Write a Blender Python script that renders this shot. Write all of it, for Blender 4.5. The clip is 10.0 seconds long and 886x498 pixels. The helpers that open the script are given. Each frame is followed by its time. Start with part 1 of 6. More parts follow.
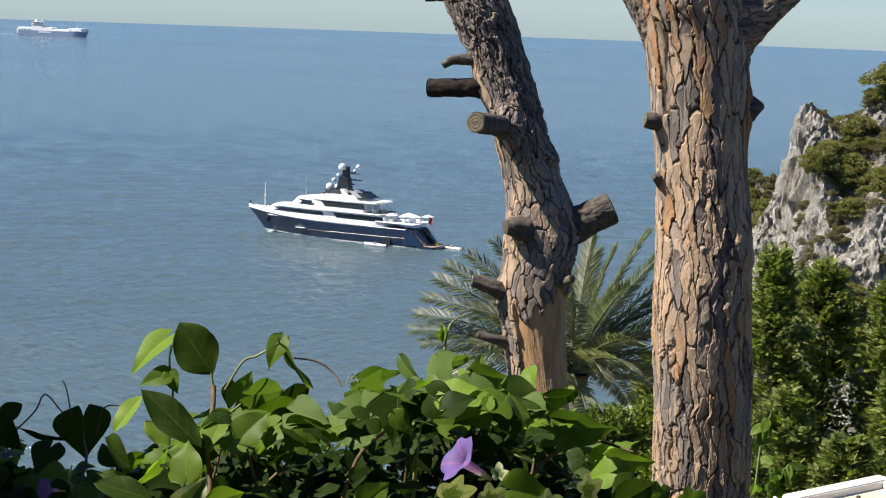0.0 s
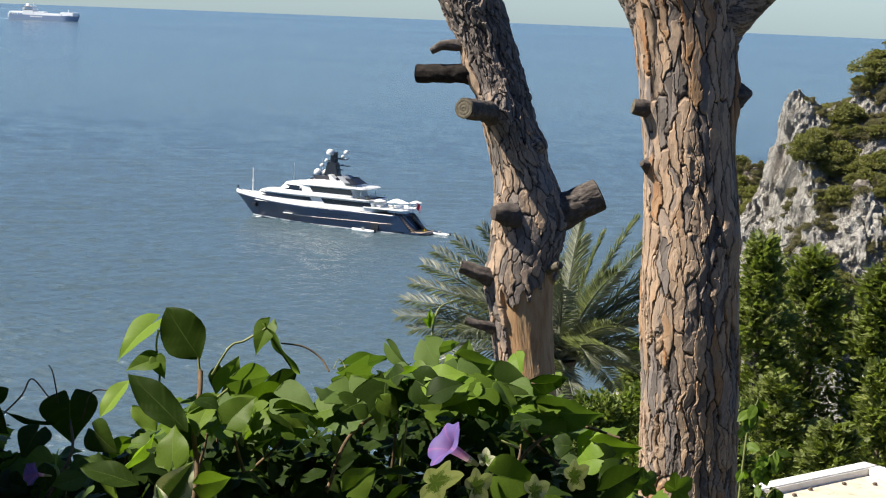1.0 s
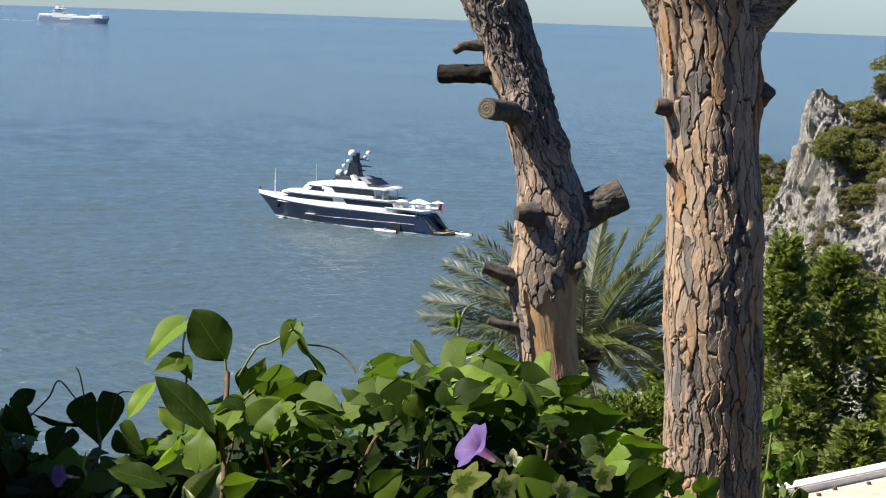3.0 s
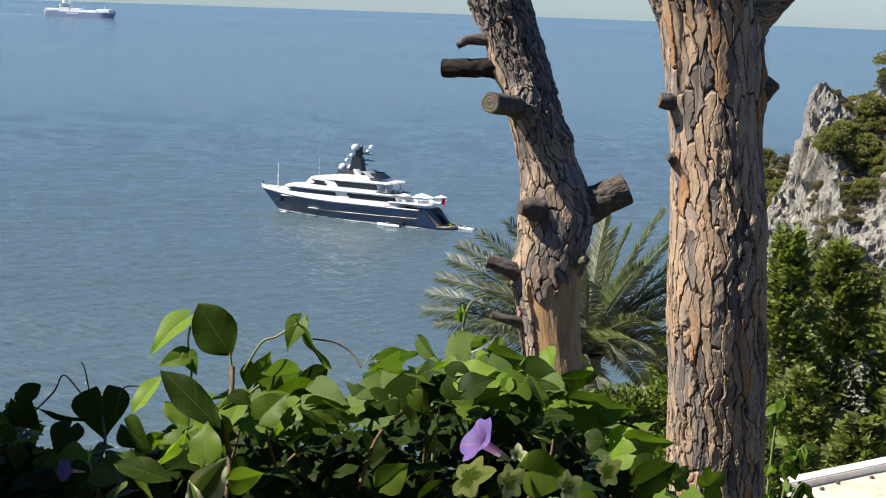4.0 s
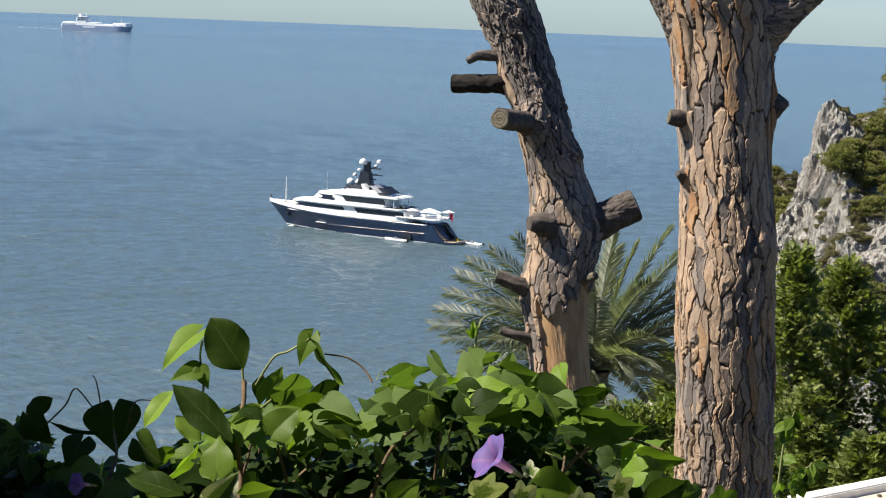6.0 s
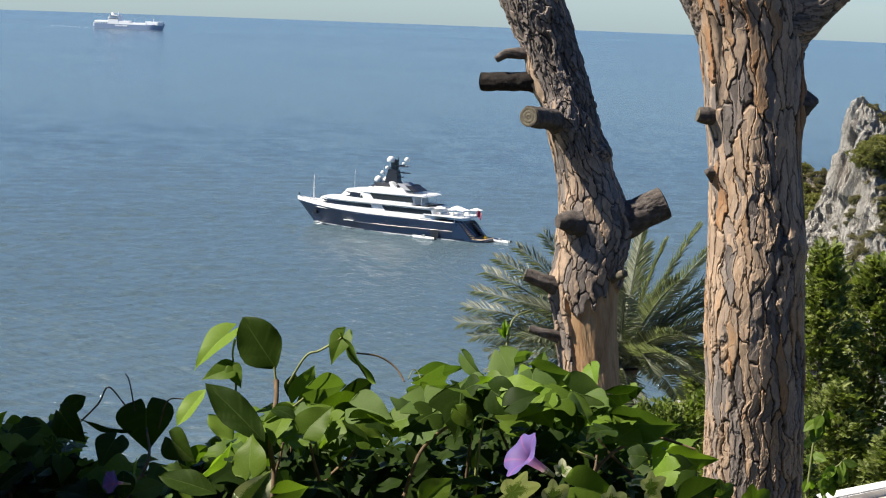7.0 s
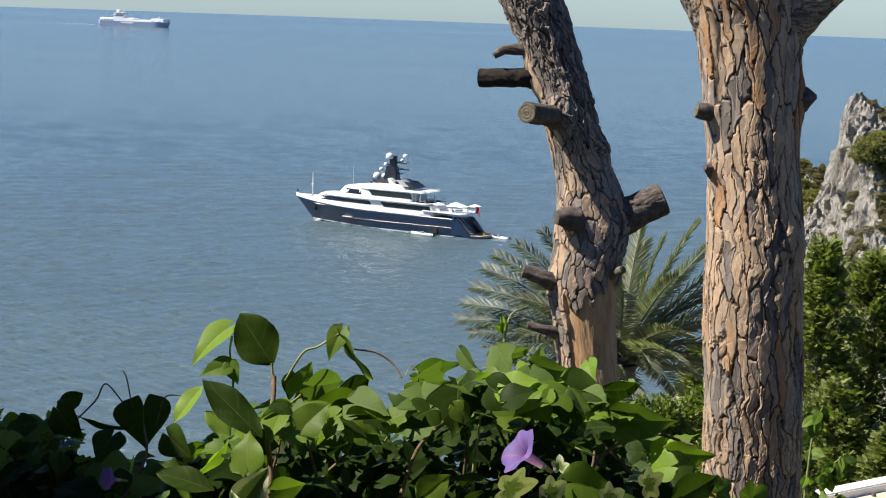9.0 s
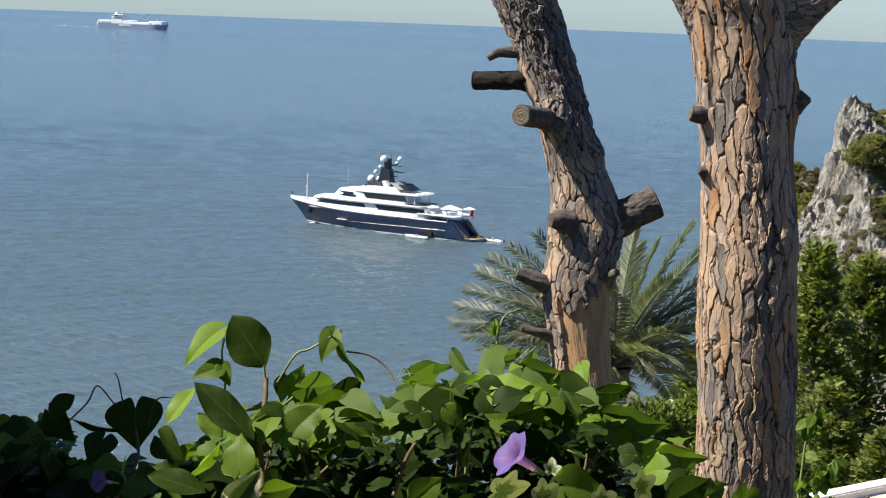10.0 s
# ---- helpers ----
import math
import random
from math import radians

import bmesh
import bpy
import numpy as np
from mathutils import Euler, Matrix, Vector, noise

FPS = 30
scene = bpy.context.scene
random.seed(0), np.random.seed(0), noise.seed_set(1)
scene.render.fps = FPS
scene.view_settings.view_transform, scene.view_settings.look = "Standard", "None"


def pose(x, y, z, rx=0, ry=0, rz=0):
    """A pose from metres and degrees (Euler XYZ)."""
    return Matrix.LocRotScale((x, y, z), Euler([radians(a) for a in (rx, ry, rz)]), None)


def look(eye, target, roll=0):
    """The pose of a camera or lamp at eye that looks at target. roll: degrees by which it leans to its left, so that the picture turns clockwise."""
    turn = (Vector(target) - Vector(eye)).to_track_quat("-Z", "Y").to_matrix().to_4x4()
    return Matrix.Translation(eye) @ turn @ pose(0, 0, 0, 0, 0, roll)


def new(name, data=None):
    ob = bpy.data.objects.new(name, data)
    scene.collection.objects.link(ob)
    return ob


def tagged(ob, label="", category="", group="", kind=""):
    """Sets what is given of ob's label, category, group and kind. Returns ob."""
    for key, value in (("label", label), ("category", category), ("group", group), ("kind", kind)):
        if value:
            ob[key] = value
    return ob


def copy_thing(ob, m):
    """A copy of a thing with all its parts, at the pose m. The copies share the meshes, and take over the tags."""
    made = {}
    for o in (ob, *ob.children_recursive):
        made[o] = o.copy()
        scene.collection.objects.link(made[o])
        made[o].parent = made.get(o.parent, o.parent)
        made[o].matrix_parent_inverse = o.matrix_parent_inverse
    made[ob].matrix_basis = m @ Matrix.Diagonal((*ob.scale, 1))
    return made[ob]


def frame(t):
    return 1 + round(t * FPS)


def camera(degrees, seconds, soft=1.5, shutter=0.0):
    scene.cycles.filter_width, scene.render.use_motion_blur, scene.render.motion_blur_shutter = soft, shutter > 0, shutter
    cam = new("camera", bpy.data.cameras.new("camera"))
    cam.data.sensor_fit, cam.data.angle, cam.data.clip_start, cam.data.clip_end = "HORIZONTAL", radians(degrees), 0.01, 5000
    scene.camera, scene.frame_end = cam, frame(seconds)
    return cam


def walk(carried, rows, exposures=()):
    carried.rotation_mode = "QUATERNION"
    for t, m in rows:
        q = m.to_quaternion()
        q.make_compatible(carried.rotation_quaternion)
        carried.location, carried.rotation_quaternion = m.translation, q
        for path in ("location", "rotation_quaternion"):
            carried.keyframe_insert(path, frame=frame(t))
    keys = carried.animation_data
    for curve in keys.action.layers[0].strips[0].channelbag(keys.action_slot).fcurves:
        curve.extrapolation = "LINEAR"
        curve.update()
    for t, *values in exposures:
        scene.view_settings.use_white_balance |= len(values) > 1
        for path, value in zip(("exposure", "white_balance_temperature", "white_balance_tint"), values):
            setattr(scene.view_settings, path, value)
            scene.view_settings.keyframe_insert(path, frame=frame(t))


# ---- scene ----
from mathutils.bvhtree import BVHTree

# ---- camera: seconds, place, heading to the left, pitch, lean (degrees) ----
cam = camera(27.53, 10.0, soft=1.1)
PATH = (
    (0, 0.0000, -0.0000, 90.0000, 0.0000, -7.8215, 2.0789),
    (0.5, 0.0011, -0.0003, 89.9995, -0.2972, -8.0910, 2.2513),
    (1, 0.0002, 0.0021, 89.9992, -0.4067, -8.2501, 2.3282),
    (1.5, 0.0007, 0.0028, 89.9993, -0.3372, -8.3233, 1.9858),
    (2, -0.0011, 0.0011, 89.9999, -0.0618, -8.2638, 1.9649),
    (2.5, -0.0029, 0.0030, 89.9998, 0.1635, -8.2305, 2.0188),
    (4, -0.0074, 0.0030, 90.0000, 0.3919, -8.4559, 2.0130),
    (4.5, -0.0072, 0.0054, 90.0003, 0.1960, -8.5095, 2.1435),
    (5, -0.0079, 0.0054, 89.9999, 0.1859, -8.3895, 2.2883),
    (5.5, -0.0095, 0.0020, 90.0015, 0.2828, -8.1610, 2.3000),
    (6, -0.0142, 0.0020, 90.0009, 0.6484, -7.9882, 2.3220),
    (6.2, -0.0163, 0.0001, 90.0012, 1.1970, -7.9947, 2.1004),
    (7.5, -0.0196, -0.0008, 90.0033, 1.5569, -8.1438, 2.1592),
    (8, -0.0185, -0.0001, 90.0025, 1.3600, -8.0839, 1.9174),
    (8.5, -0.0183, 0.0031, 90.0019, 1.4505, -8.1288, 1.9578),
    (9, -0.0176, 0.0021, 90.0021, 1.4877, -8.2086, 2.0883),
    (9.5, -0.0170, 0.0070, 90.0010, 1.4084, -8.1558, 2.1474),
    (10, -0.0153, 0.0054, 90.0010, 1.3110, -8.1136, 2.1901),
)


def aim(x, y, z, yaw, pitch, lean):
    a, p = radians(yaw), radians(pitch)
    ahead = Vector((-math.sin(a) * math.cos(p), math.cos(a) * math.cos(p), math.sin(p)))
    eye = Vector((x, y, z))
    return look(eye, eye + ahead, lean)


EXPOSURE = 0.88
walk(cam, [(r[0], aim(*r[1:])) for r in PATH], ((0, EXPOSURE), (10, EXPOSURE)))

# ---- daylight: a high sun from the side, clear sky ----
SUN_EL, SUN_AZ = 50.0, 264.0
world = bpy.data.worlds.new("sky")
scene.world = world
world.use_nodes = True
wn, wl = world.node_tree.nodes, world.node_tree.links
sky = wn.new("ShaderNodeTexSky")
sky.sky_type = "NISHITA"
sky.sun_disc = False
sky.sun_elevation, sky.sun_rotation = radians(SUN_EL), radians(SUN_AZ)
sky.altitude, sky.air_density, sky.dust_density, sky.ozone_density = 1500, 1.0, 0.0, 6.0
haze = wn.new("ShaderNodeMix")
haze.data_type, haze.blend_type = "RGBA", "MULTIPLY"
haze.inputs[0].default_value, haze.inputs[7].default_value = 1.0, (0.69, 0.82, 1.0, 1)
wl.new(sky.outputs[0], haze.inputs[6])
wl.new(haze.outputs[2], wn["Background"].inputs[0])
wn["Background"].inputs[1].default_value = 0.061
sun = new("sun", bpy.data.lights.new("sun", "SUN"))
sun.data.energy, sun.data.angle, sun.data.color = 5.0, radians(0.53), (1.0, 0.93, 0.81)
TO_SUN = Vector((math.sin(radians(SUN_AZ)) * math.cos(radians(SUN_EL)), math.cos(radians(SUN_AZ)) * math.cos(radians(SUN_EL)), math.sin(radians(SUN_EL))))
sun.matrix_world = look(TO_SUN * 200, (0, 0, 0))


# ---- materials ----
class Nodes:
    """A small hand for node materials."""

    def __init__(self, name):
        self.mat = bpy.data.materials.new(name)
        self.mat.use_nodes = True
        self.tree = self.mat.node_tree
        self.bsdf = self.tree.nodes["Principled BSDF"]

    def add(self, kind, **values):
        n = self.tree.nodes.new(kind)
        for k, v in values.items():
            n.inputs[k.replace("_", " ")].default_value = v
        return n

    def link(self, a, b):
        self.tree.links.new(a, b)

    def coords(self, scale=(1, 1, 1), space="Object"):
        m = self.tree.nodes.new("ShaderNodeMapping")
        m.inputs["Scale"].default_value = scale
        self.link(self.tree.nodes.new("ShaderNodeTexCoord").outputs[space], m.inputs[0])
        return m.outputs[0]

    def noise(self, scale, detail=4.0, rough=0.6, stretch=(1, 1, 1), space="Object"):
        n = self.add("ShaderNodeTexNoise", Scale=scale, Detail=detail, Roughness=rough)
        self.link(self.coords(stretch, space), n.inputs["Vector"])
        return n.outputs["Fac"]

    def ramp(self, fac, *stops):
        r = self.tree.nodes.new("ShaderNodeValToRGB")
        while len(r.color_ramp.elements) < len(stops):
            r.color_ramp.elements.new(0.5)
        for e, (p, c) in zip(r.color_ramp.elements, stops):
            e.position, e.color = p, (*c, 1) if len(c) == 3 else c
        self.link(fac, r.inputs[0])
        return r.outputs[0]

    def mix(self, fac, a, b, how="MIX"):
        m = self.tree.nodes.new("ShaderNodeMix")
        m.data_type, m.blend_type = "RGBA", how
        for sock, v in ((m.inputs[0], fac), (m.inputs[6], a), (m.inputs[7], b)):
            if hasattr(v, "links") or hasattr(v, "is_linked"):
                self.link(v, sock)
            else:
                sock.default_value = v if isinstance(v, (int, float)) else (*v, 1)
        return m.outputs[2]

    def attr(self, name):
        a = self.tree.nodes.new("ShaderNodeAttribute")
        a.attribute_name = name
        return a.outputs["Fac"]

    def random(self):
        return self.tree.nodes.new("ShaderNodeObjectInfo").outputs["Random"]

    def island(self):
        return self.tree.nodes.new("ShaderNodeNewGeometry").outputs["Random Per Island"]

    def bump(self, height, strength=0.3, distance=0.01, after=None):
        b = self.add("ShaderNodeBump", Strength=strength, Distance=distance)
        self.link(height, b.inputs["Height"])
        if after:
            self.link(after, b.inputs["Normal"])
        self.link(b.outputs[0], self.bsdf.inputs["Normal"])
        return b.outputs[0]

    def done(self, color=None, rough=0.6, metal=0.0, spec=0.5):
        if color is not None:
            if hasattr(color, "is_linked"):
                self.link(color, self.bsdf.inputs["Base Color"])
            else:
                self.bsdf.inputs["Base Color"].default_value = (*color, 1)
        if hasattr(rough, "is_linked"):
            self.link(rough, self.bsdf.inputs["Roughness"])
        else:
            self.bsdf.inputs["Roughness"].default_value = rough
        self.bsdf.inputs["Metallic"].default_value = metal
        self.bsdf.inputs["Specular IOR Level"].default_value = spec
        return self.mat


def plain(name, color, rough=0.5, metal=0.0, vary=0.15, scale=3.0, spec=0.5):
    n = Nodes(name)
    f = n.noise(scale, 5)
    lo = tuple(c * (1 - vary) for c in color)
    hi = tuple(min(1, c * (1 + vary)) for c in color)
    return n.done(n.ramp(f, (0.3, lo), (0.7, hi)), rough, metal, spec)


def water_material():
    n = Nodes("sea water")
    patches = n.noise(0.0022, 4, 0.55, (0.7, 1.0, 1))
    chop = n.noise(0.55, 6, 0.68, (0.42, 1.25, 1))
    ripple = n.noise(1.1, 4, 0.65, (0.6, 1.2, 1))
    b = n.bump(chop, 0.6, 1.0)
    n.bump(ripple, 0.45, 0.3, b)
    col = n.ramp(patches, (0.3, (0.072, 0.112, 0.136)), (0.7, (0.092, 0.136, 0.158)))
    rough = n.ramp(patches, (0.35, (0.13,) * 3), (0.65, (0.17,) * 3))
    return n.done(col, rough, 0, 0.5)


def bark_material():
    n = Nodes("pine bark")
    base = n.ramp(n.attr("plate"), (0.0, (0.165, 0.14, 0.122)), (0.20, (0.28, 0.238, 0.21)), (0.38, (0.44, 0.32, 0.225)),
                  (0.65, (0.48, 0.35, 0.245)), (0.84, (0.43, 0.26, 0.14)), (1.0, (0.33, 0.16, 0.075)))
    flake = n.ramp(n.attr("flake"), (0.0, (0.55, 0.53, 0.52)), (0.5, (1, 1, 1)), (1.0, (1.25, 1.2, 1.15)))
    c = n.mix(0.95, base, flake, "MULTIPLY")
    grey = n.noise(7, 5, 0.6, (1, 1, 0.5))
    c = n.mix(n.ramp(grey, (0.52, (0, 0, 0)), (0.8, (0.4,) * 3)), c, (0.27, 0.245, 0.225))
    fine = n.ramp(n.noise(90, 5, 0.7, (1, 1, 0.35)), (0.3, (0.62,) * 3), (0.7, (1.15,) * 3))
    c = n.mix(0.8, c, fine, "MULTIPLY")
    bare = n.ramp(n.noise(26, 7, 0.72, (1, 1, 0.16)), (0.28, (0.24, 0.13, 0.065)), (0.45, (0.40, 0.24, 0.125)), (0.6, (0.48, 0.32, 0.18)), (0.78, (0.52, 0.40, 0.27)))
    c = n.mix(n.attr("bare"), c, bare)
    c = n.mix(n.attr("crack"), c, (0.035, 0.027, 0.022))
    n.bump(n.noise(160, 5, 0.7, (1, 1, 0.3)), 0.5, 0.004)
    return n.done(c, 0.88, 0, 0.25)


def dead_wood_material():
    n = Nodes("dead branch bark")
    c = n.ramp(n.noise(30, 6, 0.7), (0.3, (0.05, 0.042, 0.038)), (0.55, (0.12, 0.10, 0.088)), (0.75, (0.24, 0.21, 0.185)))
    n.bump(n.noise(70, 5, 0.7), 0.8, 0.01)
    return n.done(c, 0.9, 0, 0.2)


def cut_wood_material():
    n = Nodes("sawn wood")
    c = n.ramp(n.noise(60, 5, 0.7), (0.3, (0.065, 0.057, 0.042)), (0.7, (0.19, 0.165, 0.12)))
    n.bump(n.noise(120, 3), 0.4, 0.003)
    return n.done(c, 0.85, 0, 0.2)


def hill_material():
    n = Nodes("scrubby hillside")
    c = n.ramp(n.noise(0.6, 8, 0.65), (0.3, (0.035, 0.045, 0.018)), (0.55, (0.09, 0.085, 0.04)), (0.75, (0.2, 0.17, 0.11)))
    n.bump(n.noise(2.5, 6, 0.7), 0.9, 0.3)
    return n.done(c, 0.95, 0, 0.2)


def charred_material():
    n = Nodes("blackened branch wood")
    c = n.ramp(n.noise(40, 6, 0.7), (0.35, (0.012, 0.010, 0.009)), (0.7, (0.045, 0.037, 0.032)))
    n.bump(n.noise(80, 5, 0.7), 0.7, 0.008)
    return n.done(c, 0.9, 0, 0.15)


CHARRED = charred_material()
WATER, BARK, DEAD, CUT, HILL = water_material(), bark_material(), dead_wood_material(), cut_wood_material(), hill_material()


# ---- building helpers ----
def mesh_of(name, verts, faces, material=None, smooth=True, attributes=None):
    me = bpy.data.meshes.new(name)
    me.from_pydata([tuple(v) for v in verts] if not isinstance(verts, np.ndarray) else verts.tolist(), [], faces if isinstance(faces, list) else faces.tolist())
    for key, values in (attributes or {}).items():
        me.attributes.new(key, "FLOAT", "POINT").data.foreach_set("value", np.ascontiguousarray(values, dtype=np.float32))
    if material:
        me.materials.append(material)
    if smooth:
        me.polygons.foreach_set("use_smooth", np.ones(len(me.polygons), dtype=bool))
    me.update()
    return me


def part(name, data, material, parent, label="", smooth=False):
    """Links a bmesh or a mesh as one mesh object under a thing or a part."""
    if isinstance(data, bmesh.types.BMesh):
        me = bpy.data.meshes.new(name)
        data.to_mesh(me)
        data.free()
        if material:
            me.materials.append(material)
        if smooth:
            me.polygons.foreach_set("use_smooth", np.ones(len(me.polygons), dtype=bool))
    else:
        me = data
        if material and not me.materials:
            me.materials.append(material)
    ob = new(name, me)
    if parent:
        ob.parent = parent
    if label:
        tagged(ob, label)
    return ob


def thing(name, label, category, at=(0, 0, 0), group="", turn=0.0):
    ob = new(name)
    ob.empty_display_size = 0.2
    ob.location = at
    ob.rotation_euler = (0, 0, radians(turn))
    return tagged(ob, label, category, group)


def hashed(ix, iy, seed):
    h = np.sin(ix * 127.1 + iy * 311.7 + seed * 74.7) * 43758.5453
    return h - np.floor(h)


def vnoise(x, y, seed=0):
    ix, iy = np.floor(x), np.floor(y)
    fx, fy = x - ix, y - iy
    fx, fy = fx * fx * (3 - 2 * fx), fy * fy * (3 - 2 * fy)
    a, b = hashed(ix, iy, seed), hashed(ix + 1, iy, seed)
    c, d = hashed(ix, iy + 1, seed), hashed(ix + 1, iy + 1, seed)
    return (a * (1 - fx) + b * fx) * (1 - fy) + (c * (1 - fx) + d * fx) * fy


def fbm(x, y, seed=0, octaves=4):
    total, amp = 0, 0.5
    for k in range(octaves):
        total = total + amp * vnoise(x * 2**k, y * 2**k, seed + k)
        amp *= 0.5
    return total


def cells(x, y, seed=0, jitter=0.85):
    """Nearest and second nearest distance to jittered points, a random number per cell, and a slanting height per cell."""
    ix, iy = np.floor(x), np.floor(y)
    f1 = np.full(x.shape, 9.0)
    f2, rid, slant = f1.copy(), np.zeros(x.shape), np.zeros(x.shape)
    for dx in (-1, 0, 1):
        for dy in (-1, 0, 1):
            cx, cy = ix + dx, iy + dy
            px = cx + 0.5 + jitter * (hashed(cx, cy, seed) - 0.5)
            py = cy + 0.5 + jitter * (hashed(cx, cy, seed + 5) - 0.5)
            d = np.hypot(x - px, y - py)
            near = d < f1
            f2 = np.where(near, f1, np.minimum(f2, d))
            rid = np.where(near, hashed(cx, cy, seed + 9), rid)
            slant = np.where(near, (x - px) * (hashed(cx, cy, seed + 13) - 0.5) + (y - py) * (hashed(cx, cy, seed + 17) - 0.5), slant)
            f1 = np.where(near, d, f1)
    return f1, f2, rid, slant


def grid_faces(rows, cols, wrap=False):
    i = np.arange(rows - 1)[:, None] * cols
    j = np.arange(cols if wrap else cols - 1)[None, :]
    k = (j + 1) % cols
    return np.stack([i + j, i + k, i + cols + k, i + cols + j], -1).reshape(-1, 4)


def rotation_to(direction):
    return Vector(direction).to_track_quat("Z", "Y").to_matrix()


# ---- sea and hillside ----
def build_sea():
    """One sheet to the horizon, with real wind waves where they can be told apart."""
    rows, r = [0.5, 90.0, 200.0, 300.0], 330.0
    while r < 4000:
        rows.append(r)
        r += max(0.62, r * r / 330000)
    rows += [4200.0, 4500.0, 4750.0, 4930.0]
    rad = np.array(rows)
    half = radians(17)
    az = np.concatenate([np.linspace(-half, half, 600), np.linspace(half, 2 * math.pi - half, 90)[1:-1]])
    A, D = np.meshgrid(az, rad)
    X, Y = D * np.sin(A), D * np.cos(A)
    gap = np.gradient(rad)[:, None]
    rng = np.random.RandomState(7)
    z = np.zeros_like(X)
    calm = 0.55 + 0.9 * fbm(X * 0.006, Y * 0.004, 21)
    for k in range(36):
        length = 1.35 * 1.076**k * (0.9 + 0.2 * rng.rand())
        heading = radians(-80) + rng.normal(0, 0.38)
        kx, ky = math.cos(heading) * 2 * math.pi / length, math.sin(heading) * 2 * math.pi / length
        wobble = 2.2 * vnoise(X / (length * 4) + k, Y / (length * 3), 60 + k)
        seen = np.clip(length / (2.2 * gap) - 1.0, 0, 1)
        z += 0.0130 * length * min(1.0, 4.5 / length) ** 0.8 * seen * calm * np.sin(kx * X + ky * Y + rng.rand() * 7 + 3 * wobble)
    z = z * np.clip((D - 300) / 40, 0, 1) * (np.abs(np.where(A > math.pi, A - 2 * math.pi, A)) < half + 0.01)
    v = np.stack([X, Y, z], -1).reshape(-1, 3)
    ob = new("water", mesh_of("water", v, grid_faces(len(rad), len(az), True)[:, ::-1], WATER))
    tagged(ob, "calm blue sea with small wind ripples to the horizon", "sea", kind="structure")


def hill_height(x, y):
    profile = np.interp(y, [-60, 1.5, 3.2, 8, 20, 46, 90, 150, 200], [91, 88.4, 87.2, 85.6, 81.0, 73.0, 50.0, 8.0, -4.0])
    return profile + 1.2 * (fbm(x * 0.12 + 9, y * 0.12, 3) - 0.5) * np.clip((y - 2) / 6, 0, 1) * 2


def build_hill():
    xs, ys = np.linspace(-160, 190, 141), np.concatenate([np.linspace(-60, 2, 20), np.linspace(2.6, 60, 90), np.linspace(62, 200, 50)])
    gx, gy = np.meshgrid(xs, ys)
    v = np.stack([gx, gy, hill_height(gx, gy)], -1).reshape(-1, 3)
    ob = new("ground", mesh_of("ground", v, grid_faces(len(ys), len(xs)), HILL))
    tagged(ob, "steep scrub-covered hillside falling to the sea", "ground", kind="structure")


build_sea()
build_hill()


